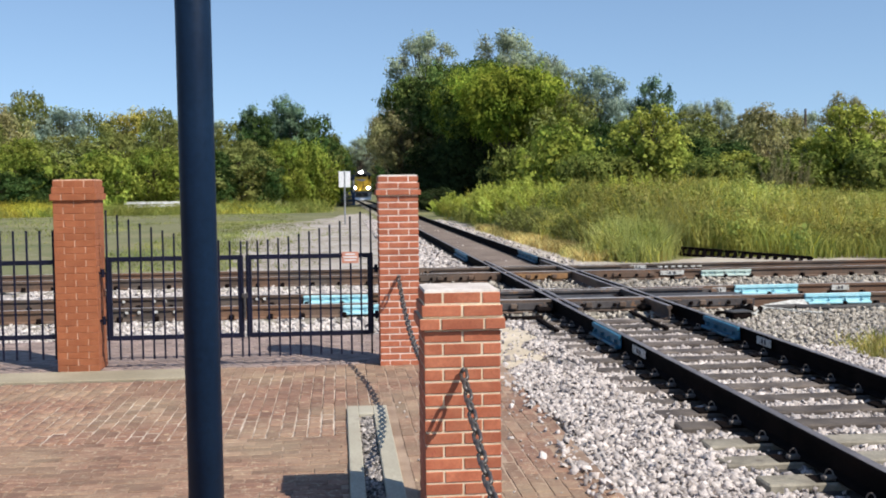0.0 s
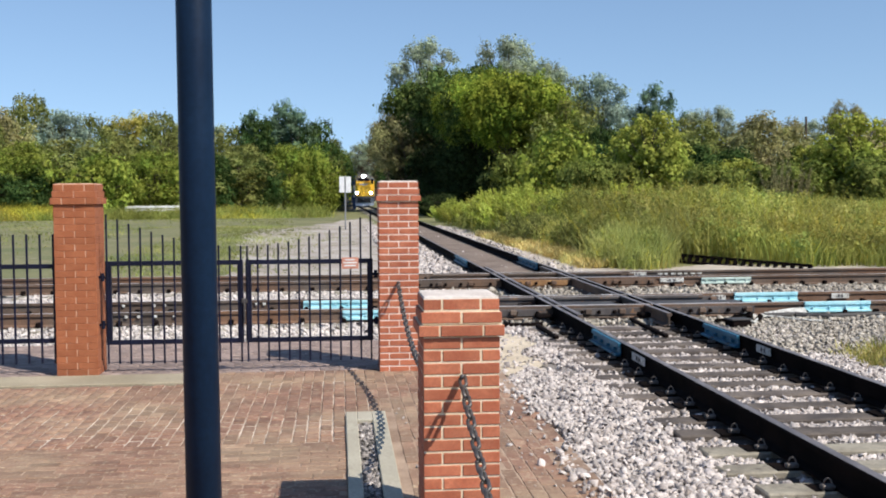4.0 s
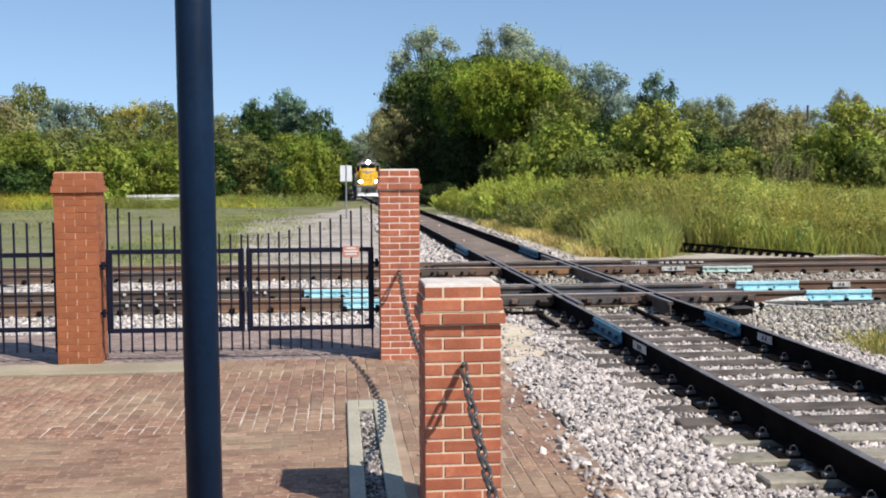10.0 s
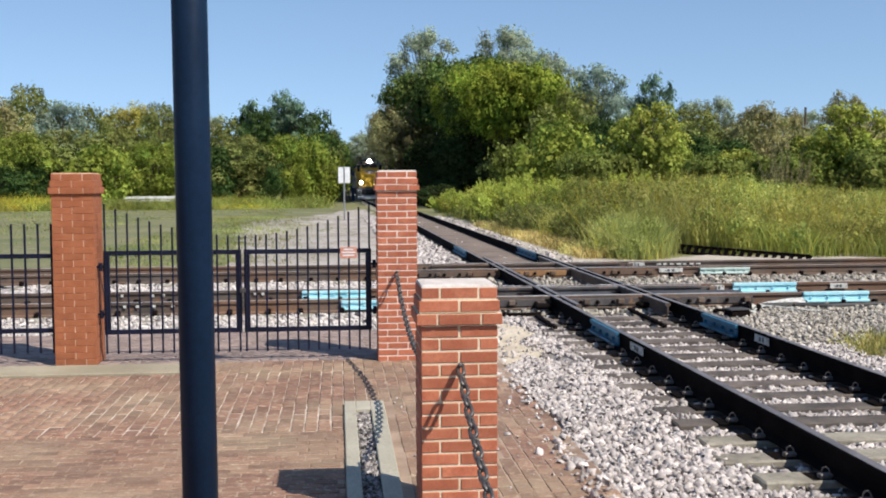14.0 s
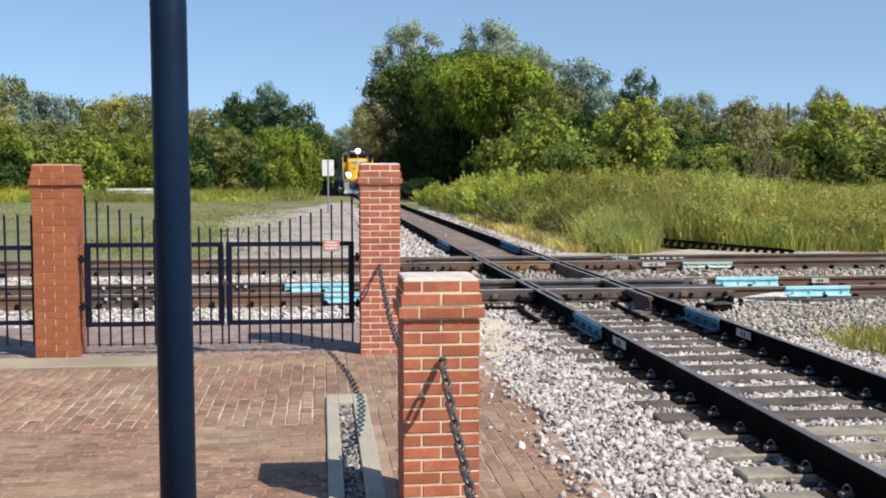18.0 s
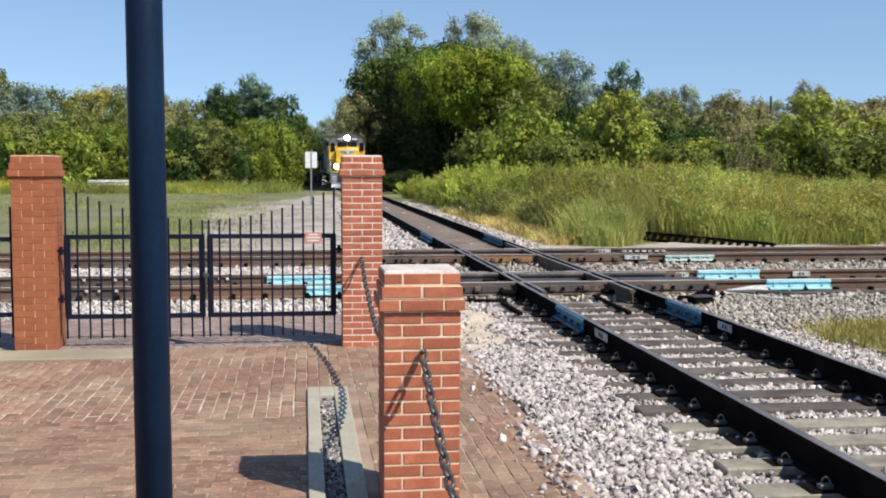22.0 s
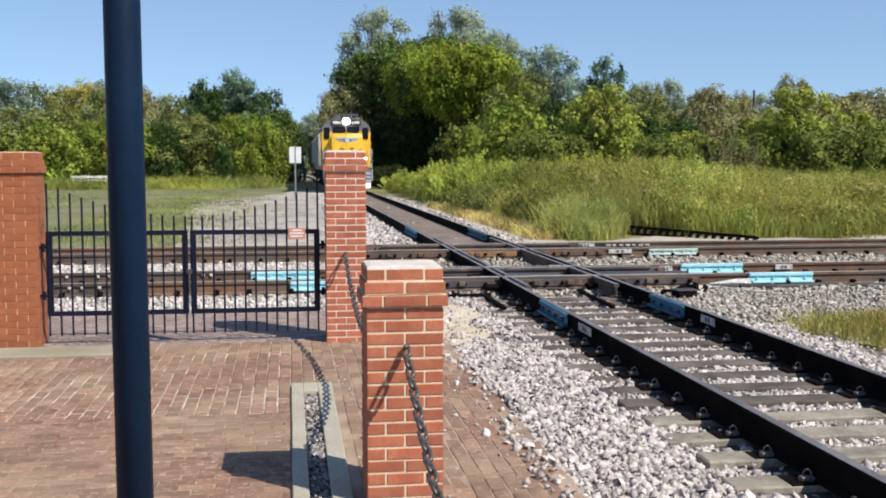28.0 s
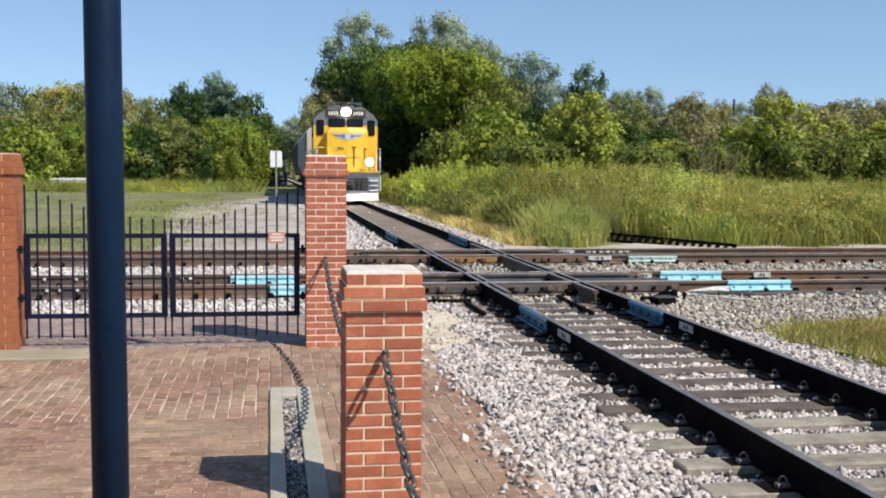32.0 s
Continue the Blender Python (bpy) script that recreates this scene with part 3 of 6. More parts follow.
def paint_patch(parent, axis, c, a0, a1, side):
    """A white painted label with two dark bars for its unreadable marks."""
    bm = B()
    o = c + side * 0.036
    e = side * 0.006
    z0, z1 = RT - 0.115, RT - 0.03
    if axis == "y":
        box(bm, min(o, o + e), max(o, o + e), a0, a1, z0, z1, 0.002)
    else:
        box(bm, a0, a1, min(o, o + e), max(o, o + e), z0, z1, 0.002)
    lab = part("painted_label", bm, WORNWHITE, parent, "white painted patch with dark marks")
    for s in (0.35, 0.55):
        nb = B()
        b0, b1 = a0 + (a1 - a0) * s, a0 + (a1 - a0) * (s + 0.1)
        oo = o + e
        if axis == "y":
            box(nb, min(oo, oo + e), max(oo, oo + e), b0, b1, z0 + 0.02, z1 - 0.02)
        else:
            box(nb, b0, b1, min(oo, oo + e), max(oo, oo + e), z0 + 0.02, z1 - 0.02)
        part("mark", nb, INK, lab)


def railway():
    rnd = random.Random(5)
    # the main line, along y
    tr = thing("track_1", "black rails on weathered wooden ties in pale ballast", "railway track", kind="structure")
    for c in (NS_L, NS_R):
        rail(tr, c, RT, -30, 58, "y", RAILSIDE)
    far = B()
    for c in (NS_L, NS_R):
        ring0 = rail_outline(c, RT)
        a = [far.verts.new((x, 58, z)) for x, z in ring0]
        b = [far.verts.new((x, 330, z + fall(330))) for x, z in ring0]
        for i in range(len(a)):
            far.faces.new((a[i], a[(i + 1) % len(a)], b[(i + 1) % len(a)], b[i]))
    bmesh.ops.recalc_face_normals(far, faces=far.faces)
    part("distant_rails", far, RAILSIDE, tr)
    tie = boxmesh("tie", 2.62, 0.225, 0.17, 0.012, TIE)
    old = boxmesh("dark_tie", 2.62, 0.225, 0.17, 0.012, DARKTIE)
    clip = spike_clip()
    plate = boxmesh("tie_plate", 0.46, 0.19, 0.018, 0.003, RAILSIDE)
    y = 7.33 - 31 * TIE_STEP
    while y < 60:
        if not (14.6 < y < 22.2):
            m = pose(NS_C + rnd.uniform(-0.05, 0.05), y + rnd.uniform(-0.02, 0.02), -0.118 + rnd.uniform(-0.010, 0.006), 0, rnd.uniform(-0.4, 0.4), rnd.uniform(-1.2, 1.2))
            piece("tie", old if y > 8.3 + rnd.uniform(-1.0, 1.0) else tie, tr, m)
            if 4 < y < 15:
                for c in (NS_L, NS_R):
                    piece("tie_plate", plate, tr, pose(c, y, -0.030))
                    for s in (-1, 1):
                        piece("rail_clip", clip, tr, pose(c + s * 0.112, y + s * 0.04, -0.022, 0, 0, 90 - 90 * s))
        y += TIE_STEP
    fars = B()
    while y < 240:
        box(fars, NS_C - 1.31, NS_C + 1.31, y - 0.11, y + 0.11, -0.18 + fall(y), -0.02 + fall(y))
        y += 1.0
    part("distant_ties", fars, TIE, tr)
    # guard rails inside the crossing
    for c in (NS_L + 0.135, NS_R - 0.135):
        rail(tr, c, RT - 0.006, 14.1, 23.4, "y", RUSTRAIL, "worn guard rail")
    joint_bar(tr, "y", NS_L, 11.37, 12.59, -1, BLUEBAR, "dark blue painted joint bar", 4, 0.146)
    joint_bar(tr, "y", NS_R, 11.80, 12.95, -1, BLUEBAR, "dark blue painted joint bar", 4, 0.146)
    joint_bar(tr, "y", NS_L, 25.3, 27.8, -1, BLUEBAR, "dark blue painted joint bar", 5, 0.146)
    joint_bar(tr, "y", NS_R, 24.3, 26.8, -1, BLUEBAR, "dark blue painted joint bar", 5, 0.146)
    paint_patch(tr, "y", NS_L, 10.45, 10.92, -1)
    paint_patch(tr, "y", NS_R, 10.91, 11.30, -1)
    # the two lines that cross it
    nut = boxmesh("bolt", 0.05, 0.05, 0.05, 0.010, RAILSIDE)
    anchor = boxmesh("rail_anchor", 0.07, 0.09, 0.075, 0.012, RAILSIDE)
    tie2 = boxmesh("cross_tie", 0.225, 2.62, 0.17, 0.012, TIE)
    for k, (ya, yb) in enumerate((EW[:2], EW[2:])):
        t2 = thing("track_%d" % (k + 2), "rust-brown rails of a crossing line on old ties", "railway track", kind="structure")
        for c in (ya, yb):
            rail(t2, c, RT - 0.003 - 0.002 * k, -70, 90, "x", RUSTRAIL)
        for c in (ya + 0.135, yb - 0.135):
            rail(t2, c, RT - 0.012, 1.9, 5.8, "x", CASTING if k == 0 else RUSTRAIL, "worn guard rail")
        x = -14.0
        while x < 26:
            piece("tie", tie2, t2, pose(x + rnd.uniform(-0.03, 0.03), (ya + yb) / 2 + rnd.uniform(-0.06, 0.06), -0.115 + rnd.uniform(-0.01, 0.008), 0, 0, rnd.uniform(-1.5, 1.5)))
            x += 0.52
        if k == 0:
            joint_bar(t2, "x", EW[1], 6.36, 7.42, -1, CYANBAR, "light blue painted joint bar", 4, 0.152)
            joint_bar(t2, "x", EW[0], 6.86, 7.88, -1, CYANBAR, "light blue painted joint bar", 4, 0.152)
            joint_bar(t2, "x", EW[1], -0.55, 0.45, -1, CYANBAR, "light blue painted joint bar", 5, 0.125)
            joint_bar(t2, "x", EW[0], 0.05, 0.95, -1, CYANBAR, "light blue painted joint bar", 4, 0.13)
            paint_patch(t2, "x", EW[1], 6.0, 6.22, -1)
            paint_patch(t2, "x", EW[1], 8.0, 8.3, -1)
            for c, spots in ((EW[0], (-2.95, -2.78, -2.55, -2.29)), (EW[1], (-3.28, -2.82, -2.66, -1.27, -1.15))):
                for x in spots:
                    nb = B()
                    box(nb, x - 0.022, x + 0.022, c - 0.046, c - 0.030, RT - 0.085, RT - 0.045, 0.006)
                    part("pale_bolt", nb, WORNWHITE, t2)
        else:
            joint_bar(t2, "x", EW[2], 7.0, 8.0, -1, PALEBAR, "faded pale blue joint bar", 5, 0.115)
            paint_patch(t2, "x", EW[2], 6.19, 6.66, -1)
            paint_patch(t2, "x", EW[3], 6.0, 6.35, -1)
            for m in range(7):
                nb = B()
                x = 6.6 + 0.14 * m
                box(nb, x, x + 0.10 - 0.03 * (m % 3 == 1), EW[3] - 0.042, EW[3] - 0.036, RT - 0.09, RT - 0.055, 0.002)
                part("painted_mark", nb, WORNWHITE, t2)
        for c in (ya, yb):
            for x in [-6.2 + 0.52 * i for i in range(14)] + [6.4 + 0.52 * i for i in range(14)]:
                piece("rail_anchor", anchor, t2, pose(x + rnd.uniform(-0.05, 0.05), c - 0.075, RT - 0.155))
        # pale worn patches on the heads, their highlight put into the colour
        for c, spans in ((EW[1], ((2.59, 2.91), (3.13, 3.46), (4.17, 4.37))), (EW[0], ((2.65, 2.90), (3.23, 3.63)))) if k == 0 else ():
            for x0, x1 in spans:
                nb = B()
                box(nb, x0, x1, c - 0.030, c + 0.030, RT - 0.010, RT + 0.002, 0.001)
                part("scuffed_head", nb, WORNGLINT, t2, "worn rail head with a highlight painted in")
        # steel plates against the webs between the crossing rails
        for c in (ya, yb):
            for x0, x1 in ((1.35, NS_L - 0.12), (NS_L + 0.24, NS_R - 0.24), (NS_R + 0.12, 6.1)):
                nb = B()
                box(nb, x0, x1, c - 0.052, c - 0.012, RT - 0.150, RT - 0.045, 0.006)
                plate_ob = part("web_plate", nb, CASTING if k == 0 else RUSTPLATE if x0 > NS_L - 0.2 and x1 < NS_R else RUSTRAIL, t2, "bolted steel plate along the rail")
                for i in range(int((x1 - x0) / 0.27)):
                    piece("bolt", nut, plate_ob, pose(x0 + 0.14 + 0.27 * i + rnd.uniform(-0.04, 0.04), c - 0.07, RT - 0.10))
        # bolted blocks along the webs near the crossing
        for c in (ya, yb):
            for x in (1.2, 1.9, 2.5, 3.6, 4.1, 5.3, 6.0):
                nb = B()
                box(nb, x - 0.05, x + 0.05, c - 0.10, c - 0.03, RT - 0.13, RT - 0.055, 0.012)
                part("rail_brace", nb, RUSTRAIL, t2)
    # dark panels laid between the rails beside the diamond
    for x0, x1, y0, y1 in ((4.80, 6.30, EW[0] + 0.24, EW[1] - 0.24), (3.42, 4.28, EW[0] + 0.25, EW[1] - 0.25), (4.85, 5.9, EW[1] + 0.15, EW[1] + 0.75), (4.85, 6.6, EW[2] + 0.22, EW[3] - 0.22)):
        nb = B()
        box(nb, x0, x1, y0, y1, -0.10, RT - 0.085, 0.012)
        part("crossing_panel", nb, ASPHALT, tr, "dark worn panel between the rails")
    # corner braces between the rails of the diamond
    for y in EW[:2]:
        for c in (NS_L, NS_R):
            nb = B()
            box(nb, c - 0.30, c - 0.05, y - 0.30, y - 0.08, RT - 0.16, RT - 0.10, 0.02)
            part("frog_plate", nb, RAILSIDE, tr)


def ballast():
    bed = B()
    prism(bed, [(1.3, -0.3), (1.3, -0.075), (6.3, -0.075), (7.0, -0.3)], -30, 58)
    tagged(new("ballast_bed", mesh_of(bed, "ballast_bed", BED)), "grey crushed-stone bed under the main line", "gravel", kind="structure")
    sheet("packed_dirt", wavy([(NS_L + 0.11, 23.6), (NS_R - 0.11, 23.6), (NS_R - 0.11, 130), (NS_L + 0.11, 130)], 0.03, 36, 30), -0.022, PACKED, "brown packed dirt between the rails", "dirt")
    for k, c in enumerate((NS_L, NS_R)):
        sheet("oily_strip", wavy([(c - 0.33, 4.0), (c + 0.22, 4.0), (c + 0.22, 14.9), (c - 0.33, 14.9)], 0.05, 33 + k, 40), -0.071, OILED, "ballast blackened by oil along the rail", "gravel")
    bed = B()
    box(bed, -70, 1.298, 13.21, 24.0, -0.3, -0.080)
    tagged(new("ballast_bed", mesh_of(bed, "ballast_bed", PALEBED)), "grey crushed-stone bed under the crossing lines", "gravel", kind="structure")
    bed = B()
    box(bed, 6.32, 90, 12.6, 24.0, -0.3, -0.081)
    tagged(new("ballast_bed", mesh_of(bed, "ballast_bed", BED)), "grey crushed-stone bed under the crossing lines", "gravel", kind="structure")

    def off_rails(x, y, rng):
        ok = (np.abs(x - NS_L) > 0.07) & (np.abs(x - NS_R) > 0.07)
        for c in EW:
            ok &= np.abs(y - c) > 0.07
        return ok

    def near(x, y, rng):
        edge = 1.62 + 0.09 * np.sin(y * 1.7) + 0.05 * np.sin(y * 4.1 + 1)
        ontie = (np.abs(((y - 7.33 + TIE_STEP / 2) % TIE_STEP) - TIE_STEP / 2) < 0.13) & (x > 2.55) & (x < 5.15)
        p = np.where(x < edge, np.exp(-(edge - x) / 0.07) * 0.30, 1.0)
        sandy = (x < 2.3 + 0.2 * np.sin(y * 3)) & (y > 10.7 + 0.3 * np.sin(x * 7)) & (y < 14.2)
        p = np.where(sandy, 0.05, p)
        p = np.where((x > 5.2) & (y > 11.6), 0.25, np.where((x > 5.72 + 0.12 * np.sin(y * 5)) & (y < 11.7), 0.14, p))
        p = np.where(ontie & (x > 2.46), 0.03, p)
        by_rail = np.minimum(np.abs(x - NS_L + 0.05), np.abs(x - NS_R + 0.05))
        p = p * np.clip((by_rail - 0.13) / 0.18, 0.10, 1.0)
        return off_rails(x, y, rng) & (rng.random(len(x)) < p)

    a = scatter(86000, 1.15, 6.2, 4.6, 14.6, -0.052, 0.02, 11, near)
    a[:, 2] -= np.where((a[:, 0] > NS_L) & (a[:, 0] < NS_R), 0.030, 0.020 * np.clip((a[:, 0] - 2.35) / 0.3, 0, 1))
    rim = 1.62 + 0.09 * np.sin(a[:, 1] * 1.7) + 0.05 * np.sin(a[:, 1] * 4.1 + 1)
    a[:, 2] = np.where(a[:, 0] < rim, 0.010, a[:, 2] + 0.022 * np.exp(-np.abs(a[:, 0] - rim) / 0.3))
    stones("ballast_stones", a, 0.0166, STONE, "loose pale crushed stones round the ties", 12)
    g = scatter(420, 0.45, 1.62, 4.8, 10.8, 0.004, 0.002, 22, lambda x, y, rng: rng.random(len(x)) < 0.25 + 0.6 * (x > 1.2))
    stones("stone_crumbs", g, 0.0068, STONE, "small stone crumbs strewn over the brick paving", 23)
    b = scatter(26000, 2.0, 12.5, 14.6, 23.3, -0.045, 0.03, 13, lambda x, y, rng: off_rails(x, y, rng) & ((x < 2.2) | (rng.random(len(x)) < 0.55)))
    bl = scatter(34000, -5.6, 2.0, 13.24, 23.3, -0.05, 0.022, 20, lambda x, y, rng: off_rails(x, y, rng) & ((x < 1.25) | (y > 14.6)))
    stones("ballast_stones", bl, 0.0165, PALESTONE, "loose pale crushed stones along the crossing lines", 14)
    stones("ballast_stones", b, 0.025, STONEB, "loose beige crushed stones between the crossing lines", 19)
    c = scatter(22000, 1.4, 5.7, 24.0, 58.0, -0.055, 0.02, 15, lambda x, y, rng: (x < NS_L - 0.2) | ((np.abs(x - NS_C) < 0.62) & (rng.random(len(x)) < 0.02)) | ((x > NS_R + 0.2) & (rng.random(len(x)) < np.where(x > 5.0, 0.16, 0.6))))
    stones("ballast_stones", c, 0.034, STONE, "loose pale crushed stones along the main line", 16)
    d = scatter(12000, 5.2, 12.0, 11.3, 15.0, -0.055, 0.02, 17, lambda x, y, rng: (y > 11.9 + 0.35 * (x - 6)) & off_rails(x, y, rng))
    stones("ballast_stones", d, 0.0185, STONEB, "loose pale crushed stones beside the grass", 18)

# ---------------------------------------------------------------- brick pillars, gate, chains
HALF = 0.203


def pillar(x, y, courses, label, seed, group, brick=BRICK, joint=MORTAR, top=CAPMORTAR, tall=0.0560, course=0.0677, foot=0.0):
    """A square brick pillar: two bricks a side, every other course turned, a corbelled head and a mortar cap."""
    rnd = random.Random(seed)
    th = thing("brick_pillar", label, "pillar", pose(x, y, foot), group)
    h = courses * course
    core = B()
    box(core, -HALF + 0.006, HALF - 0.006, -HALF + 0.006, HALF - 0.006, -0.1, h + 3 * course - 0.004)
    part("mortar_core", core, joint, th)
    me = boxmesh("brick", 0.196, 0.094, tall, 0.003, brick)
    for k in range(courses + 3):
        grow = {0: 0.024, 1: 0.010, 2: -0.002}.get(k - courses, 0.0)
        sc = (HALF + grow) / HALF
        z = (k + 0.5) * course
        turn = 90 * ((k + 1) % 2)
        for px, py, rz in ((-0.1035, -0.155, 0), (0.1035, -0.155, 0), (-0.1035, 0.155, 0), (0.1035, 0.155, 0), (-0.155, 0, 90), (0.155, 0, 90)):
            m = pose(0, 0, z, 0, 0, turn) @ pose(px * sc + rnd.uniform(-0.001, 0.001), py * sc + rnd.uniform(-0.001, 0.001), rnd.uniform(-0.001, 0.001), 0, 0, rz + rnd.uniform(-0.6, 0.6))
            piece("brick", me, th, m @ Matrix.Diagonal((sc, sc, 1, 1)))
    cm = B()
    z = courses * course
    box(cm, -HALF - 0.016, HALF + 0.016, -HALF - 0.016, HALF + 0.016, z + 0.006, z + course - 0.006)
    box(cm, -HALF - 0.004, HALF + 0.004, -HALF - 0.004, HALF + 0.004, z + course, z + 2 * course - 0.006)
    part("corbel_mortar", cm, joint, th)
    cap = B()
    z = (courses + 3) * course
    t = HALF - 0.006
    ring = [[cap.verts.new((sx * w, sy * w, zz)) for sx, sy in ((-1, -1), (1, -1), (1, 1), (-1, 1))] for w, zz in ((t, z - 0.004), (t - 0.004, z + 0.006), (t - 0.03, z + 0.011))]
    for a, b in ((0, 1), (1, 2)):
        for i in range(4):
            cap.faces.new((ring[a][i], ring[a][(i + 1) % 4], ring[b][(i + 1) % 4], ring[b][i]))
    cap.faces.new(ring[2])
    bmesh.ops.recalc_face_normals(cap, faces=cap.faces)
    part("mortar_cap", cap, top, th, "mortar cap")
    return th


def link_mesh(length=0.112, width=0.056, r=0.0102):
    bm = B()
    pts = []
    w, l = width / 2 - r, length / 2 - width / 2
    for k in range(6):
        a = math.radians(-90 + 36 * k)
        pts.append((l + w * math.cos(a), w * math.sin(a)))
    for k in range(6):
        a = math.radians(90 + 36 * k)
        pts.append((-l + w * math.cos(a), w * math.sin(a)))
    rings = []
    n = len(pts)
    for i, (x, y) in enumerate(pts):
        px, py = pts[i - 1]
        qx, qy = pts[(i + 1) % n]
        d = Vector((qx - px, qy - py, 0)).normalized()
        o = Vector((-d.y, d.x, 0))
        rings.append([bm.verts.new(Vector((x, y, 0)) + (o * math.cos(a) + Vector((0, 0, math.sin(a)))) * r) for a in (0, 1.047, 2.094, 3.1416, 4.189, 5.236)])
    for i in range(n):
        for j in range(6):
            bm.faces.new((rings[i][j], rings[(i + 1) % n][j], rings[(i + 1) % n][(j + 1) % 6], rings[i][(j + 1) % 6]))
    bmesh.ops.recalc_face_normals(bm, faces=bm.faces)
    return mesh_of(bm, "link", CHAIN, True)


def chain(me, p, q, sag, label):
    """A chain of oval links that hangs from p to q, with an eye bolt at both ends."""
    th = thing("chain", label, "chain", group="chains between the pillars")
    p, q = Vector(p), Vector(q)
    fine = [p.lerp(q, s / 400) - Vector((0, 0, 4 * sag * (s / 400) * (1 - s / 400))) for s in range(401)]
    step, run, k = 0.0840, 0.0, 0
    last = fine[0]
    for a, b in zip(fine, fine[1:]):
        run += (b - a).length
        if run >= step:
            d = b - last
            rot = d.to_track_quat("X", "Z").to_matrix().to_4x4()
            piece("link", me, th, Matrix.Translation((b + last) / 2) @ rot @ pose(0, 0, 0, 90 * (k % 2) + 42))
            last, run, k = b, 0.0, k + 1
    for e, sgn in ((p, 1), (q, -1)):
        eb = B()
        cyl(eb, e + Vector((0, 0.05 * sgn, 0.004)), e + Vector((0, -0.012 * sgn, 0.004)), 0.007, n=8)
        bmesh.ops.create_uvsphere(eb, u_segments=8, v_segments=6, radius=0.014, matrix=Matrix.Translation(e + Vector((0, -0.012 * sgn, 0.004))))
        part("eye_bolt", eb, CHAIN, th)
    return th


GY = 11.02


def gate_leaf(x0, x1, hinge_left, label):
    th = thing("iron_gate", label, "gate", group="gate leaves")
    z0, z1 = 0.295, 1.140
    w = 0.058
    for name, bx in (("bottom_rail", (x0, x1, z0, z0 + 0.046)), ("top_rail", (x0, x1, z1 - 0.046, z1)), ("stile", (x0, x0 + w, z0 + 0.046, z1 - 0.046)), ("stile", (x1 - w, x1, z0 + 0.046, z1 - 0.046))):
        bm = B()
        box(bm, bx[0], bx[1], GY - 0.02, GY + 0.02, bx[2], bx[3], 0.003)
        part(name, bm, IRON, th)
    n = 13
    for k in range(n):
        x = x0 + 0.02 + (x1 - x0 - 0.04) * k / (n - 1)
        s = k / (n - 1) if not hinge_left else 1 - k / (n - 1)
        top = 1.285 + 0.33 * s ** 1.9
        bm = B()
        box(bm, x - 0.0095, x + 0.0095, GY - 0.031, GY - 0.0205, 0.10, top, 0.002)
        part("picket", bm, IRON, th)
    xh = x0 if hinge_left else x1
    for z in (0.5, 0.98):
        bm = B()
        s = -1 if hinge_left else 1
        cyl(bm, (xh + s * 0.03, GY, z - 0.04), (xh + s * 0.03, GY, z + 0.04), 0.018, n=10)
        box(bm, min(xh, xh + s * 0.075), max(xh, xh + s * 0.075), GY - 0.008, GY + 0.008, z - 0.012, z + 0.012)
        part("hinge", bm, IRON, th)
    return th


def gate_and_fence():
    mid = -0.955
    gate_leaf(-2.335, mid - 0.012, True, "black iron gate leaf with rising pickets")
    right = gate_leaf(mid + 0.012, 0.352, False, "black iron gate leaf with rising pickets and a small sign")
    bm = B()
    box(bm, 0.035, 0.205, GY - 0.040, GY - 0.034, 1.04, 1.155, 0.004)
    sg = part("gate_sign", bm, SIGNPINK, right, "faded red-orange notice plate")
    for k, (a, b) in enumerate(((0.06, 0.18), (0.05, 0.19), (0.07, 0.17))):
        nb = B()
        box(nb, a, b, GY - 0.043, GY - 0.040, 1.065 + 0.03 * k, 1.079 + 0.03 * k)
        part("text_bar", nb, WHITE, sg)
    bm = B()
    box(bm, mid - 0.03, mid + 0.03, GY - 0.055, GY - 0.032, 0.70, 0.75, 0.006)
    cyl(bm, (mid, GY - 0.05, 0.50), (mid, GY - 0.05, 0.72), 0.010, n=8)
    part("latch", bm, CHAIN, right, "worn steel latch")
    # the fence that goes on beyond the gate pillar
    fe = thing("iron_fence", "black iron picket fence panel beside the brick pillar", "fence")
    for name, z in (("bottom_rail", 0.325), ("top_rail", 1.075)):
        bm = B()
        box(bm, -5.2, -2.815, GY - 0.02, GY + 0.02, z, z + 0.045, 0.003)
        part(name, bm, IRON, fe)
    x = -2.835
    while x > -5.2:
        bm = B()
        box(bm, x - 0.0105, x + 0.0105, GY - 0.032, GY - 0.0205, 0.12, 1.42, 0.002)
        part("picket", bm, IRON, fe)
        x -= 0.128
    bm = B()
    box(bm, -5.28, -5.2, GY - 0.04, GY + 0.04, -0.1, 1.5, 0.004)
    part("end_post", bm, IRON, fe)


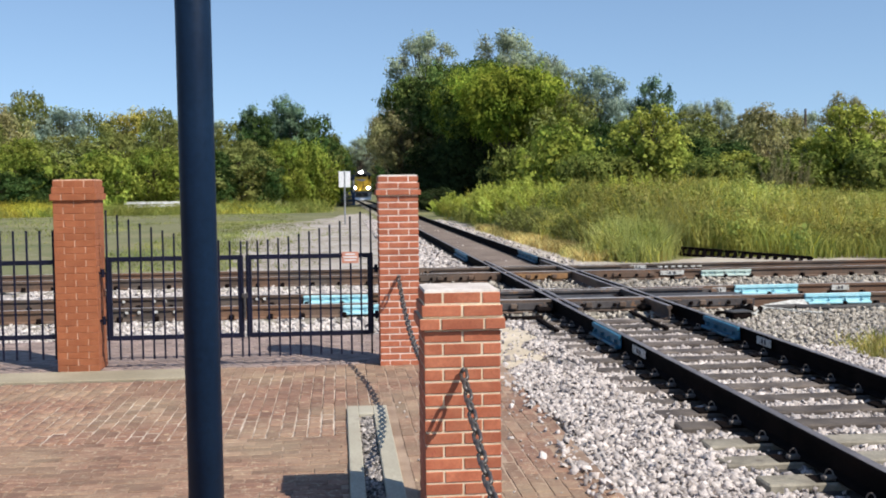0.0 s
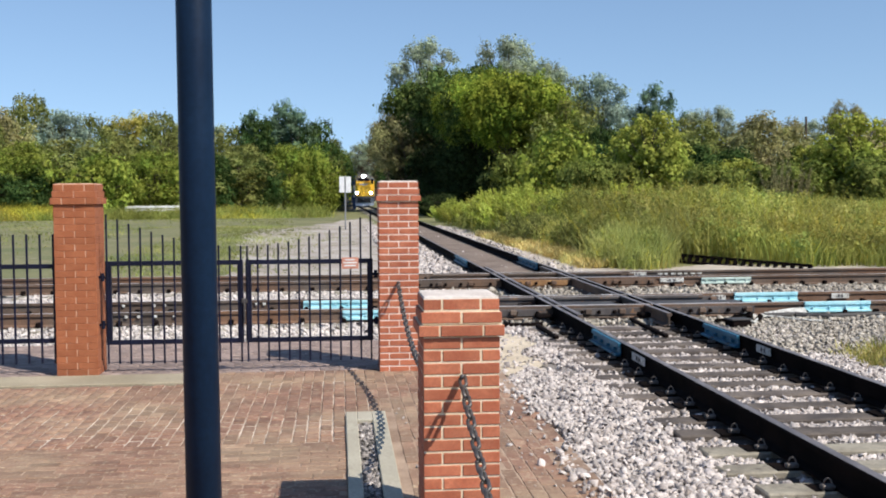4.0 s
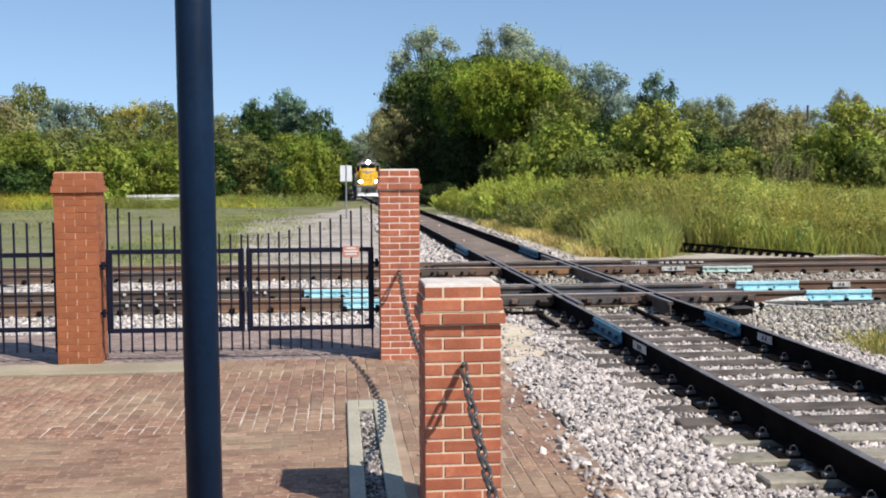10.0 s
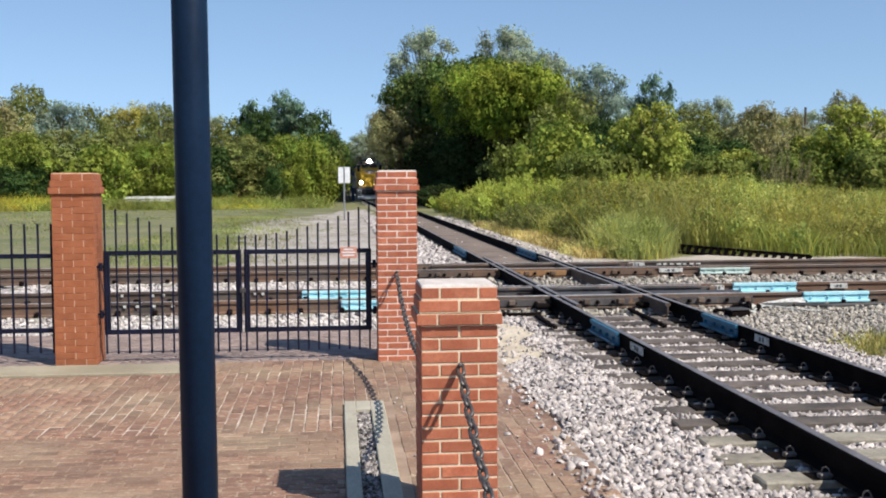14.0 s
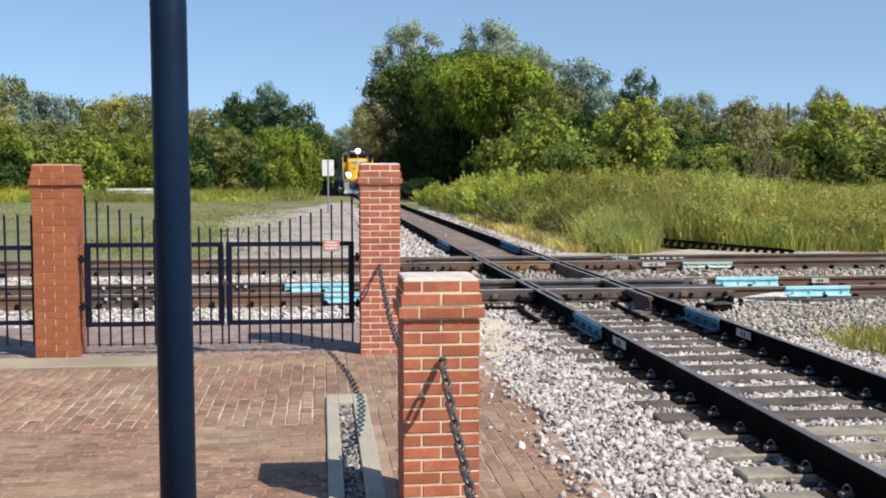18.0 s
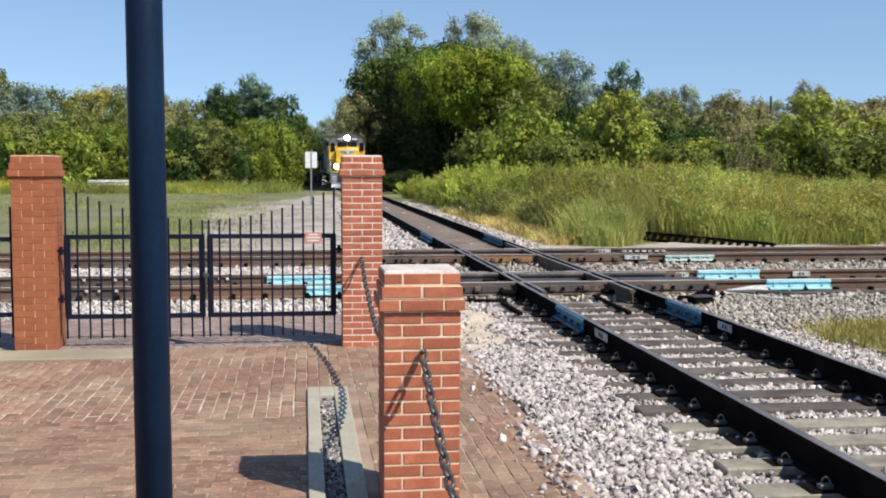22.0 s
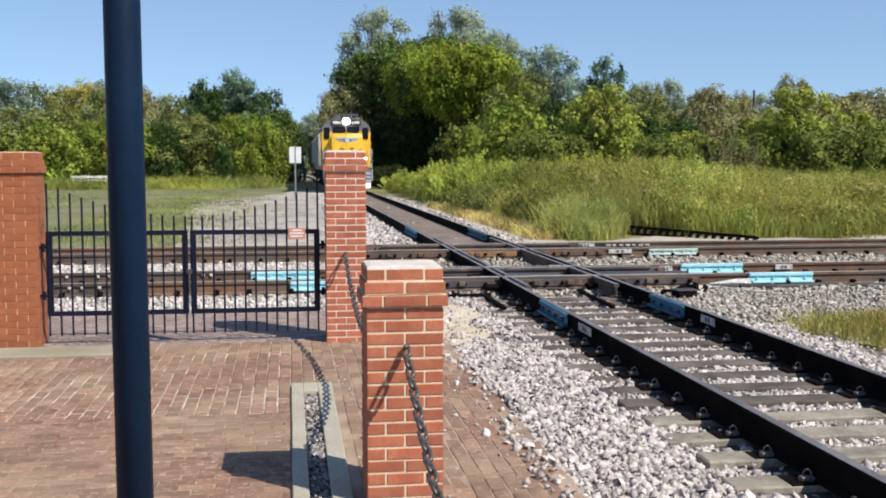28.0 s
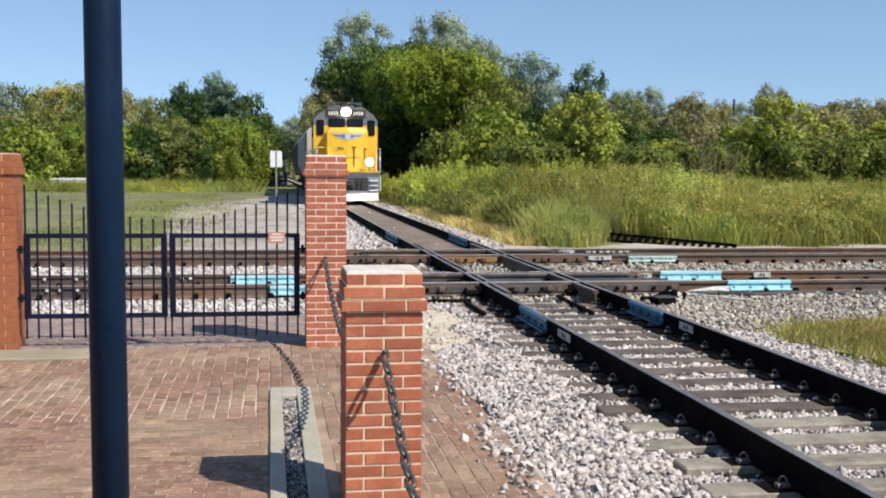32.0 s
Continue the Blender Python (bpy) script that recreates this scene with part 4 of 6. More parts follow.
def station():
    pillar(0.640, 5.735, 16, "red brick pillar with pale joints and a mortar cap", 1, "chain pillars", foot=-0.019)
    pillar(0.612, 11.02, 26, "tall red brick gate pillar with a mortar cap", 2, "gate pillars", BRICK, PINKMORTAR, CAPMORTAR, 0.0535, course=0.0670, foot=-0.016)
    pillar(-2.605, 11.12, 26, "tall orange-red brick gate pillar with thin joints", 3, "gate pillars", ORANGEBRICK, ORANGEMORTAR, ORANGEMORTAR, 0.0645, course=0.0660, foot=0.000)
    pillar(0.640, 0.45, 16, "red brick pillar with pale joints at the end of the chain", 4, "chain pillars", foot=-0.019)
    gate_and_fence()
    me = link_mesh()
    chain(me, (0.600, 10.80, 0.905), (0.640, 5.95, 0.87), 0.40, "dark steel chain hung between two brick pillars")
    chain(me, (0.640, 5.515, 0.855), (0.640, 0.67, 0.87), 0.56, "dark steel chain hung from a brick pillar")
    # the round post close to the camera
    po = thing("lamp_post", "slim round post painted dark navy", "post", pose(-0.360, 2.875, 0, 0, -0.2, 0))
    bm = B()
    cyl(bm, (0, 0, 0), (0, 0, 4.2), 0.0475, 0.0455, n=40)
    part("shaft", bm, POLE, po, smooth=True)
    bm = B()
    cyl(bm, (0, 0, -0.02), (0, 0, 0.03), 0.11, 0.10, n=32)
    cyl(bm, (0, 0, 0.03), (0, 0, 0.12), 0.075, 0.052, n=32)
    part("base", bm, POLE, po)
    for k in range(4):
        a = math.radians(45 + 90 * k)
        bm = B()
        cyl(bm, (0.085 * math.cos(a), 0.085 * math.sin(a), 0.02), (0.085 * math.cos(a), 0.085 * math.sin(a), 0.055), 0.012, n=6)
        part("anchor_bolt", bm, GALV, po)
    # kerb along the gate, and the framed strip of pebbles
    bm = B()
    box(bm, -7, -1.452, 10.335, 10.84, -0.2, 0.020, 0.010)
    tagged(new("kerb", mesh_of(bm, "kerb", KERBCON)), "worn concrete strip in front of the gate", "kerb", kind="structure")
    tr = thing("pebble_strip", "concrete-framed strip filled with dark pebbles", "planter")
    for name, b in (("side_kerb", (0.047, 0.140, -5.0, 8.74)), ("side_kerb", (0.258, 0.372, -5.0, 8.74)), ("end_kerb", (0.140, 0.258, 8.42, 8.74))):
        bm = B()
        box(bm, b[0], b[1], b[2], b[3], -0.2, 0.022, 0.006)
        part(name, bm, CONCRETE, tr)
    bm = B()
    box(bm, 0.140, 0.258, -5.0, 8.42, -0.2, -0.03)
    part("soil", bm, BED, tr)
    p = scatter(3200, 0.146, 0.252, 5.2, 8.41, -0.018, 0.01, 31)
    stones("pebbles", p, 0.011, DARKSTONE, "small dark pebbles lying between concrete kerbs", 32)

# ---------------------------------------------------------------- trees and weeds
def leaf_cloud(rng, centres, radii, count, size, droop=0.0, shell=0.55, cluster=4, squash=0.85):
    """Many small leaves in twig clusters round the given lumps; returns verts and faces."""
    centres, radii = np.array(centres), np.array(radii)
    wts = (radii ** 2) / (radii ** 2).sum()
    n = count // cluster
    which = rng.choice(len(centres), n, p=wts)
    d = rng.normal(size=(n, 3))
    d /= np.linalg.norm(d, axis=1, keepdims=True)
    r = radii[which] * (shell + (1.08 - shell) * rng.random(n) ** 0.6)
    # lobes: push the surface in and out so that the outline is uneven
    r *= 0.84 + 0.26 * np.sin(d[:, 0] * 5.1 + which) * np.sin(d[:, 2] * 4.3 + which * 2) + 0.15 * rng.normal(size=n)
    twig = centres[which] + d * r[:, None] * np.array([1, 1, squash])
    p = np.repeat(twig, cluster, 0) + rng.normal(size=(n * cluster, 3)) * size * 1.1
    m = n * cluster
    out = np.repeat(d, cluster, 0) + rng.normal(size=(m, 3)) * 0.30 + np.array([0, 0, 0.25])
    out /= np.linalg.norm(out, axis=1, keepdims=True)
    t = np.cross(out, rng.normal(size=(m, 3)))
    t /= np.linalg.norm(t, axis=1, keepdims=True) + 1e-9
    b = np.cross(out, t)
    s = size * rng.uniform(0.55, 1.35, (m, 1))
    a = rng.uniform(0.45, 0.75, (m, 1))
    tip = np.array([0, 0, -droop])
    v = np.stack([p - t * s * 1.1 + tip * s, p + t * s * 0.6 - b * s * a * 1.25, p + t * s * 0.6 + b * s * a * 1.25], 1).reshape(-1, 3)
    f = np.arange(m * 3).reshape(m, 3)
    return v, f


def limb(bm, pts, r0, r1, n=7):
    rings = []
    k = len(pts)
    for i, q in enumerate(pts):
        q = Vector(q)
        d = (Vector(pts[min(i + 1, k - 1)]) - Vector(pts[max(i - 1, 0)])).normalized()
        u = d.orthogonal().normalized()
        w = d.cross(u)
        r = r0 + (r1 - r0) * i / (k - 1)
        rings.append([bm.verts.new(q + (u * math.cos(6.283 * j / n) + w * math.sin(6.283 * j / n)) * r) for j in range(n)])
    for a, b in zip(rings, rings[1:]):
        for j in range(n):
            bm.faces.new((a[j], a[(j + 1) % n], b[(j + 1) % n], b[j]))


def tree(name, label, height, width, leaf, seed, count=5000, size=0.22, low=0.25, lumps=12, airy=False, shape="round", shell=0.55, fat=1.0, squash=0.85):
    """A tree at the origin: tapered trunk, limbs to every lump of the crown, and a crown of small leaves."""
    rnd = random.Random(seed)
    rng = np.random.default_rng(seed)
    th = thing(name, label, "bush" if name == "bush" else "tree")
    cen, rad = [], []
    zc, hz = height * (1 + low) / 2, height * (1 - low) / 2
    for k in range(lumps):
        s = (k + 0.5) / lumps
        z = -0.92 + 1.84 * s
        if shape == "cone":
            prof = (1.0 - z) * 0.5 + 0.08
        elif shape == "tall":
            prof = math.sqrt(max(0.1, 1 - abs(z) ** 3))
        else:
            prof = math.sqrt(max(0.08, 1 - z * z))
        a = k * 2.39996 + rnd.uniform(-0.3, 0.3)
        rr = width * rnd.choice((0.06, 0.085, 0.11, 0.13, 0.16, 0.18)) * (0.8 if shape == "cone" else 1.0) * fat
        off = max(0.0, width / 2 * prof * rnd.uniform(0.70, 1.16) - rr * 0.7)
        cen.append((off * math.cos(a), off * math.sin(a), min(zc + z * hz * rnd.uniform(0.9, 1.1), height * rnd.uniform(0.95, 1.05) - rr * 0.85)))
        rad.append(rr)
    for z, w in ((-0.35, 0.27), (0.2, 0.28)):
        cen.append((0, 0, zc + z * hz))
        rad.append(width * w * (0.6 if airy else 1.0))
    tb = B()
    top = height * (0.82 if airy else 0.75)
    lean = rnd.uniform(-0.3, 0.3)
    limb(tb, [(0, 0, -0.4), (lean * 0.2, 0.1, top * 0.3), (lean * 0.6, 0.0, top * 0.65), (lean, 0.1, top)], 0.020 * height + 0.05, 0.03)
    for c in cen[:-2]:
        z0 = min(c[2] * 0.55, top * 0.7)
        base = (lean * z0 / top, 0, z0)
        midp = ((base[0] + c[0]) / 2, (base[1] + c[1]) / 2, (z0 + c[2]) / 2 + 0.15)
        limb(tb, [base, midp, c], 0.006 * height + 0.02, 0.015, 5)
        if airy:
            for _ in range(3):
                e = [c[i] + rnd.uniform(-1, 1) * width * 0.10 + (0.1 if i == 2 else 0) for i in range(3)]
                limb(tb, [midp, ((midp[0] + e[0]) / 2, (midp[1] + e[1]) / 2, (midp[2] + e[2]) / 2), e], 0.03, 0.01, 4)
    part("trunk", mesh_of(tb, "trunk", BARK, True), None, th)
    v, f = leaf_cloud(rng, cen, rad, int(count * 0.74), size * 1.14, 0.2, 0.35 if airy else shell, squash=squash)
    v[:, 2] = np.maximum(v[:, 2], 0.02)
    part("crown", raw_mesh("crown", v, f, leaf), None, th)
    return th


def brush(name, label, height, width, leaf, seed, stems=90, leaves=9000, size=0.05):
    """A bush of many upright stems that fan out, with narrow leaves along them."""
    rng = np.random.default_rng(seed)
    th = thing(name, label, "bush")
    a, rr = rng.uniform(0, 6.283, stems), np.sqrt(rng.random(stems))
    foot = np.stack([np.cos(a) * rr * width * 0.30, np.sin(a) * rr * width * 0.30, np.full(stems, -0.05)], 1)
    fan = np.stack([np.cos(a) * rr * width * 0.22, np.sin(a) * rr * width * 0.22, np.zeros(stems)], 1) + rng.normal(0, width * 0.05, (stems, 3)) * np.array([1, 1, 0])
    high = height * (1.0 - 0.42 * rr ** 2) * rng.uniform(0.62, 1.08, stems)
    bm = B()
    for k in range(stems):
        p = Vector(foot[k])
        limb(bm, [p, p + Vector(fan[k]) * 0.4 + Vector((0, 0, high[k] * 0.5)), p + Vector(fan[k]) + Vector((0, 0, high[k] * 0.93))], 0.012, 0.004, 3)
    part("branchwork", bm, BARK, th)
    k = rng.integers(0, stems, leaves)
    u = rng.random(leaves) ** 0.62
    mid = foot[k] + fan[k] * (u ** 1.5)[:, None] + np.stack([np.zeros(leaves), np.zeros(leaves), high[k] * u], 1)
    wide = (0.16 * (1.12 - u) * width / 3.0)[:, None]
    p = mid + rng.normal(size=(leaves, 3)) * wide * np.array([1, 1, 0.6])
    up = fan[k] / height + np.array([0, 0, 0.75]) + rng.normal(size=(leaves, 3)) * 0.45
    up /= np.linalg.norm(up, axis=1, keepdims=True)
    side = np.cross(up, rng.normal(size=(leaves, 3)))
    side /= np.linalg.norm(side, axis=1, keepdims=True) + 1e-9
    ln = (size * rng.uniform(0.8, 2.2, leaves))[:, None]
    v = np.stack([p - side * ln * 0.22, p + side * ln * 0.22, p + up * ln], 1).reshape(-1, 3)
    v[:, 2] = np.maximum(v[:, 2], 0.0)
    part("crown", raw_mesh("crown", v, np.arange(leaves * 3).reshape(-1, 3), leaf), None, th)
    return th


def grass(name, places, heights, width, material, label, seed, blades=6, spread=0.12, lean=0.35):
    """Tufts of bent blades, in one mesh."""
    rng = np.random.default_rng(seed)
    n = len(places) * blades
    p = np.repeat(places, blades, 0) + np.stack([rng.normal(0, spread, n), rng.normal(0, spread, n), np.zeros(n)], 1)
    h = np.repeat(heights, blades) * rng.uniform(0.55, 1.1, n)
    a = rng.uniform(0, 6.283, n)
    d = np.stack([np.cos(a), np.sin(a), np.zeros(n)], 1)
    b = rng.uniform(0, 6.283, n)
    side = np.stack([np.cos(b), np.sin(b), np.zeros(n)], 1) * (width * rng.uniform(0.6, 1.4, n))[:, None]
    l = (h * lean * rng.uniform(0.2, 1.3, n))[:, None]
    up = np.array([0, 0, 1.0])
    m = p + up * (h * 0.55)[:, None] + d * l * 0.3
    t = p + up * h[:, None] + d * l
    v = np.stack([p - side * 0.7, p + side * 0.7, m + side, m - side, t + side * 0.25, t - side * 0.25], 1).reshape(-1, 3)
    k = np.arange(n)[:, None] * 6
    f = np.concatenate([k + np.array([0, 1, 2, 3]), k + np.array([3, 2, 4, 5])], 0)
    return tagged(new(name, raw_mesh(name, v, f, material)), label, "grass", kind="stuff")


def az_place(px, dist):
    """Ground place at that distance, by the column of the opening view."""
    a = radians(5.64) + math.atan((px - 784) / 1892.7)
    return dist * math.sin(a), dist * math.cos(a)


def plants():
    # kinds, each built once and copied
    kinds = {}

    def put(key, px, dist, height, width, rz):
        x, y = az_place(px, dist)
        src, h0, w0, used = kinds[key]
        m = pose(x, y, fall(y) - 0.1, 0, 0, rz) @ Matrix.Diagonal((width / w0, width / w0, 1.03 * height / h0, 1))
        if not used:
            src.matrix_basis = m
            kinds[key][3] = True
        else:
            o = copy_thing(src, m)
            o.matrix_basis = m

    def kind(key, name, label, h, w, *a, **k):
        kinds[key] = [tree(name, label, h, w, *a, **k), h, w, False]

    kind("big", "tree", "broad green tree with a heavy sunlit crown over deep shade", 10.5, 11.0, G_BIG, 41, 48000, 0.105, 0.49, 40, shell=0.80, fat=1.30, squash=0.52)
    kind("broad", "tree", "broad yellow-green tree at the edge of the field", 10.5, 11.0, G_LIT, 53, 24000, 0.12, 0.10, 46, shell=0.8, fat=1.1, squash=0.60)
    kinds["shrub"] = [brush("bush", "low dull green shrub at the edge of the weeds", 1.4, 2.4, G_OLIVE, 54, 70, 7000, 0.055), 1.4, 2.4, False]
    kind("canopy", "tree", "dark green tree with a high heavy crown", 10.5, 9.0, G_CANOPY, 52, 20000, 0.13, 0.50, 44, shell=0.8, fat=1.1, squash=0.55)
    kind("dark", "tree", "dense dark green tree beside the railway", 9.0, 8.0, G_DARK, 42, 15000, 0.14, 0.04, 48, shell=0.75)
    kind("gold", "tree", "golden yellow autumn tree behind the wood", 11.0, 7.5, G_GOLD, 57, 14000, 0.13, 0.2, 40, shell=0.7)
    kinds["twig"] = [brush("bush", "thin grey-green saplings in front of the wood", 4.0, 2.4, G_DUSK, 58, 46, 4200, 0.085), 4.0, 2.4, False]
    # the shade under the taller crowns is put into this leaf colour
    kind("deep", "tree", "dense low tree with deep shade put into its leaf colour", 9.0, 8.0, G_SHADED, 56, 15000, 0.14, 0.02, 48, shell=0.75)
    kind("airy", "tree", "tall thin-leaved tree with open grey-green crown", 15.0, 7.0, G_GREY, 43, 18000, 0.09, 0.50, 40, airy=True)
    kind("blue", "tree", "bluish green tree with a feathery crown", 11.0, 6.5, G_BLUE, 44, 19000, 0.095, 0.2, 46, shell=0.5)
    kind("brown", "tree", "olive-brown early autumn tree", 9.0, 6.0, G_BROWN, 45, 15000, 0.115, 0.12, 42, shell=0.82)
    kind("olive", "tree", "olive green tree at the edge of the wood", 9.0, 7.0, G_OLIVE, 46, 17000, 0.115, 0.06, 46, shell=0.84)
    kind("cone", "tree", "bluish dark green tree with a narrow crown", 11.0, 5.0, G_TEAL, 47, 15000, 0.11, 0.12, 50, shape="tall", shell=0.6)
    kind("over", "tree", "olive-brown tree leaning over the railway", 13.0, 9.0, G_DUSK, 51, 14000, 0.13, 0.42, 40, shell=0.7)
    kind("sap", "tree", "yellow-green sapling with small leaves", 5.5, 3.6, G_YELL, 48, 11000, 0.09, 0.04, 38, shape="tall", shell=0.7)
    kind("bush", "bush", "rounded green bush among tall weeds", 3.0, 4.0, G_LIT, 49, 9500, 0.085, 0.02, 24, shell=0.7)
    kind("gbush", "bush", "dull green bush behind the weeds", 3.0, 4.0, G_MID, 55, 9500, 0.085, 0.02, 24, shell=0.7)
    kinds["ybush"] = [brush("bush", "feathery yellow-green bush among tall weeds", 2.4, 3.6, G_BRUSH, 50, 130, 22000, 0.075), 2.4, 3.6, False]

    # the clump to the right of the line
    for row in (
        ("airy", 754, 122, 18.7, 8.4, 20), ("airy", 893, 112, 17.5, 7.8, 130), ("airy", 985, 98, 12.6, 5.4, 20), ("airy", 966, 101, 13.8, 5.0, 250), ("airy", 915, 104, 14.4, 5.8, 75),
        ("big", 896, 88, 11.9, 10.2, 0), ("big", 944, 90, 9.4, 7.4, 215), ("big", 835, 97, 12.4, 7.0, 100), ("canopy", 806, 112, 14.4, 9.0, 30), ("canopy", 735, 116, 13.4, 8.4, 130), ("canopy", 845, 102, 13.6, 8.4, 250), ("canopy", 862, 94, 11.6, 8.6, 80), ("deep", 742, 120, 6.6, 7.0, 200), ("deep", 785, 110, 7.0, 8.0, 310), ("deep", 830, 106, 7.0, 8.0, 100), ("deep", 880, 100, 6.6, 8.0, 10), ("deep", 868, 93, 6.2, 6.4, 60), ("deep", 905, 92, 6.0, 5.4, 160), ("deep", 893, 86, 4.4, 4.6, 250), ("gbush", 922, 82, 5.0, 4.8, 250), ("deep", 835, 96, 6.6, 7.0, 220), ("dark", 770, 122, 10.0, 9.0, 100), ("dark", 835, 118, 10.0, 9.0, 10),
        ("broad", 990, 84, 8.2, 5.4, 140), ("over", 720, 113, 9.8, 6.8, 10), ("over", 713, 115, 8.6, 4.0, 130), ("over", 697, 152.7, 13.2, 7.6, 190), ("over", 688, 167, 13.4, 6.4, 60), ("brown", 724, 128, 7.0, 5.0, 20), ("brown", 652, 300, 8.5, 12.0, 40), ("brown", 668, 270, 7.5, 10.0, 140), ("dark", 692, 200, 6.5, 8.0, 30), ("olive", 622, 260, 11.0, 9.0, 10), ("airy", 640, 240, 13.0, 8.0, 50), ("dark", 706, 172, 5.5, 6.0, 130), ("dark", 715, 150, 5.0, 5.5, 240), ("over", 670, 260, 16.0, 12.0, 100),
        ("bush", 985, 62, 5.0, 5.2, 0), ("olive", 1010, 84, 8.8, 6.0, 90),
        ("blue", 1058, 88, 11.2, 6.0, 15), ("blue", 1020, 92, 10.2, 5.5, 215), ("cone", 1158, 92, 10.4, 3.6, 0), ("cone", 1205, 96, 8.4, 3.0, 120), ("blue", 1110, 95, 9.2, 6.0, 100),
        ("sap", 1150, 62, 6.3, 4.2, 10), ("sap", 1120, 64, 5.6, 3.4, 100), ("sap", 1180, 66, 5.5, 3.2, 200), ("olive", 1230, 80, 7.0, 6.0, 40), ("airy", 1232, 92, 8.4, 3.6, 310), ("airy", 1268, 94, 8.8, 3.4, 120),
        ("dark", 1215, 72, 5.0, 5.0, 20), ("dark", 1290, 74, 4.6, 5.0, 140), ("brown", 1345, 80, 7.1, 4.6, 0), ("brown", 1390, 84, 6.9, 3.8, 100), ("brown", 1318, 88, 6.8, 3.8, 200), ("olive", 1310, 96, 6.7, 6.0, 10),
        ("airy", 1430, 96, 7.6, 4.0, 10), ("over", 1492, 92, 8.6, 4.2, 210), ("dark", 1420, 80, 4.8, 6.0, 300), ("sap", 1476, 64, 4.9, 4.2, 50), ("sap", 1508, 62, 6.0, 4.2, 150), ("brown", 1548, 66, 4.6, 4.4, 250), ("twig", 1388, 57, 4.0, 2.6, 40), ("twig", 1355, 60, 3.4, 2.2, 200), ("brown", 1560, 84, 6.6, 6.0, 150),
        ("sap", 1445, 62, 4.3, 3.6, 250), ("over", 1630, 86, 7.0, 6.5, 40), ("brown", 1690, 90, 7.2, 6.0, 140), ("olive", 1760, 88, 7.4, 7.0, 250), ("brown", 1610, 92, 7.2, 5.0, 20), ("olive", 1840, 88, 7.8, 7.0, 50),
        ("dark", 1372, 60, 2.9, 3.4, 30), ("gbush", 1260, 58, 3.2, 4.4, 130), ("sap", 1300, 64, 3.7, 3.2, 30), ("gbush", 1400, 60, 3.4, 4.4, 220), ("gbush", 1570, 58, 3.6, 5.0, 30), ("gbush", 1660, 60, 3.8, 5.0, 120), ("sap", 1600, 66, 4.8, 4.0, 10), ("sap", 1710, 66, 4.8, 4.2, 100),
        ("gbush", 1070, 60, 3.6, 4.4, 60), ("dark", 1090, 72, 6.0, 5.0, 10), ("gbush", 1030, 58, 3.4, 3.6, 160),
    ):
        put(*row)
    # dark low trees behind the brush, with the ground's shade in their colour
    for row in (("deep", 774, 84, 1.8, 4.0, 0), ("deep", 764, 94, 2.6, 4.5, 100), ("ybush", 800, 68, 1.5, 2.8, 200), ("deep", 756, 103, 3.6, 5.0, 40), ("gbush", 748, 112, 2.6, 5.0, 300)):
        put(*row)
    # the tree line across the field to the left
    for row in (
        ("olive", -120, 118, 11.0, 9.0, 0), ("olive", -50, 112, 10.5, 8.0, 90), ("brown", 10, 116, 10.0, 7.0, 10), ("olive", 60, 122, 12.3, 8.0, 30), ("blue", 110, 120, 10.6, 7.0, 200), ("olive", 165, 124, 10.4, 7.0, 130),
        ("gold", 235, 134, 11.4, 7.5, 0), ("olive", 205, 122, 9.0, 7.0, 230), ("olive", 290, 120, 10.6, 6.5, 20), ("brown", 335, 124, 10.0, 6.5, 120), ("airy", 390, 126, 9.6, 5.0, 20), ("olive", 420, 120, 9.2, 7.0, 310),
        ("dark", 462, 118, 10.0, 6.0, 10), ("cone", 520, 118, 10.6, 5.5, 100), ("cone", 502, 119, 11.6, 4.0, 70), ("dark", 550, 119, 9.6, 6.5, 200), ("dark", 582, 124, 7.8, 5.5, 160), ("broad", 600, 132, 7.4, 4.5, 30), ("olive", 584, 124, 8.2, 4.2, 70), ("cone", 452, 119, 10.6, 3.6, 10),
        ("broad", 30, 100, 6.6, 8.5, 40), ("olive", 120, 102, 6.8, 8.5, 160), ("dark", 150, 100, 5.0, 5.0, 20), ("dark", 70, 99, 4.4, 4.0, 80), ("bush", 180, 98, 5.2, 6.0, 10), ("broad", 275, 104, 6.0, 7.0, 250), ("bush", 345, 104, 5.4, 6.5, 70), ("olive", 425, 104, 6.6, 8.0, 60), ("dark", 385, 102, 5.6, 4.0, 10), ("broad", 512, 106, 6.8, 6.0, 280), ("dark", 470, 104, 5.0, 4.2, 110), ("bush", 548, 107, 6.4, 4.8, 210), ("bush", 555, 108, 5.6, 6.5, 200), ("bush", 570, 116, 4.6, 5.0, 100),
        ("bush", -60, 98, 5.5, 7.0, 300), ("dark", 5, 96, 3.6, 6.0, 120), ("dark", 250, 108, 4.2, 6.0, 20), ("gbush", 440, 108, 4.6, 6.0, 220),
    ):
        put(*row)
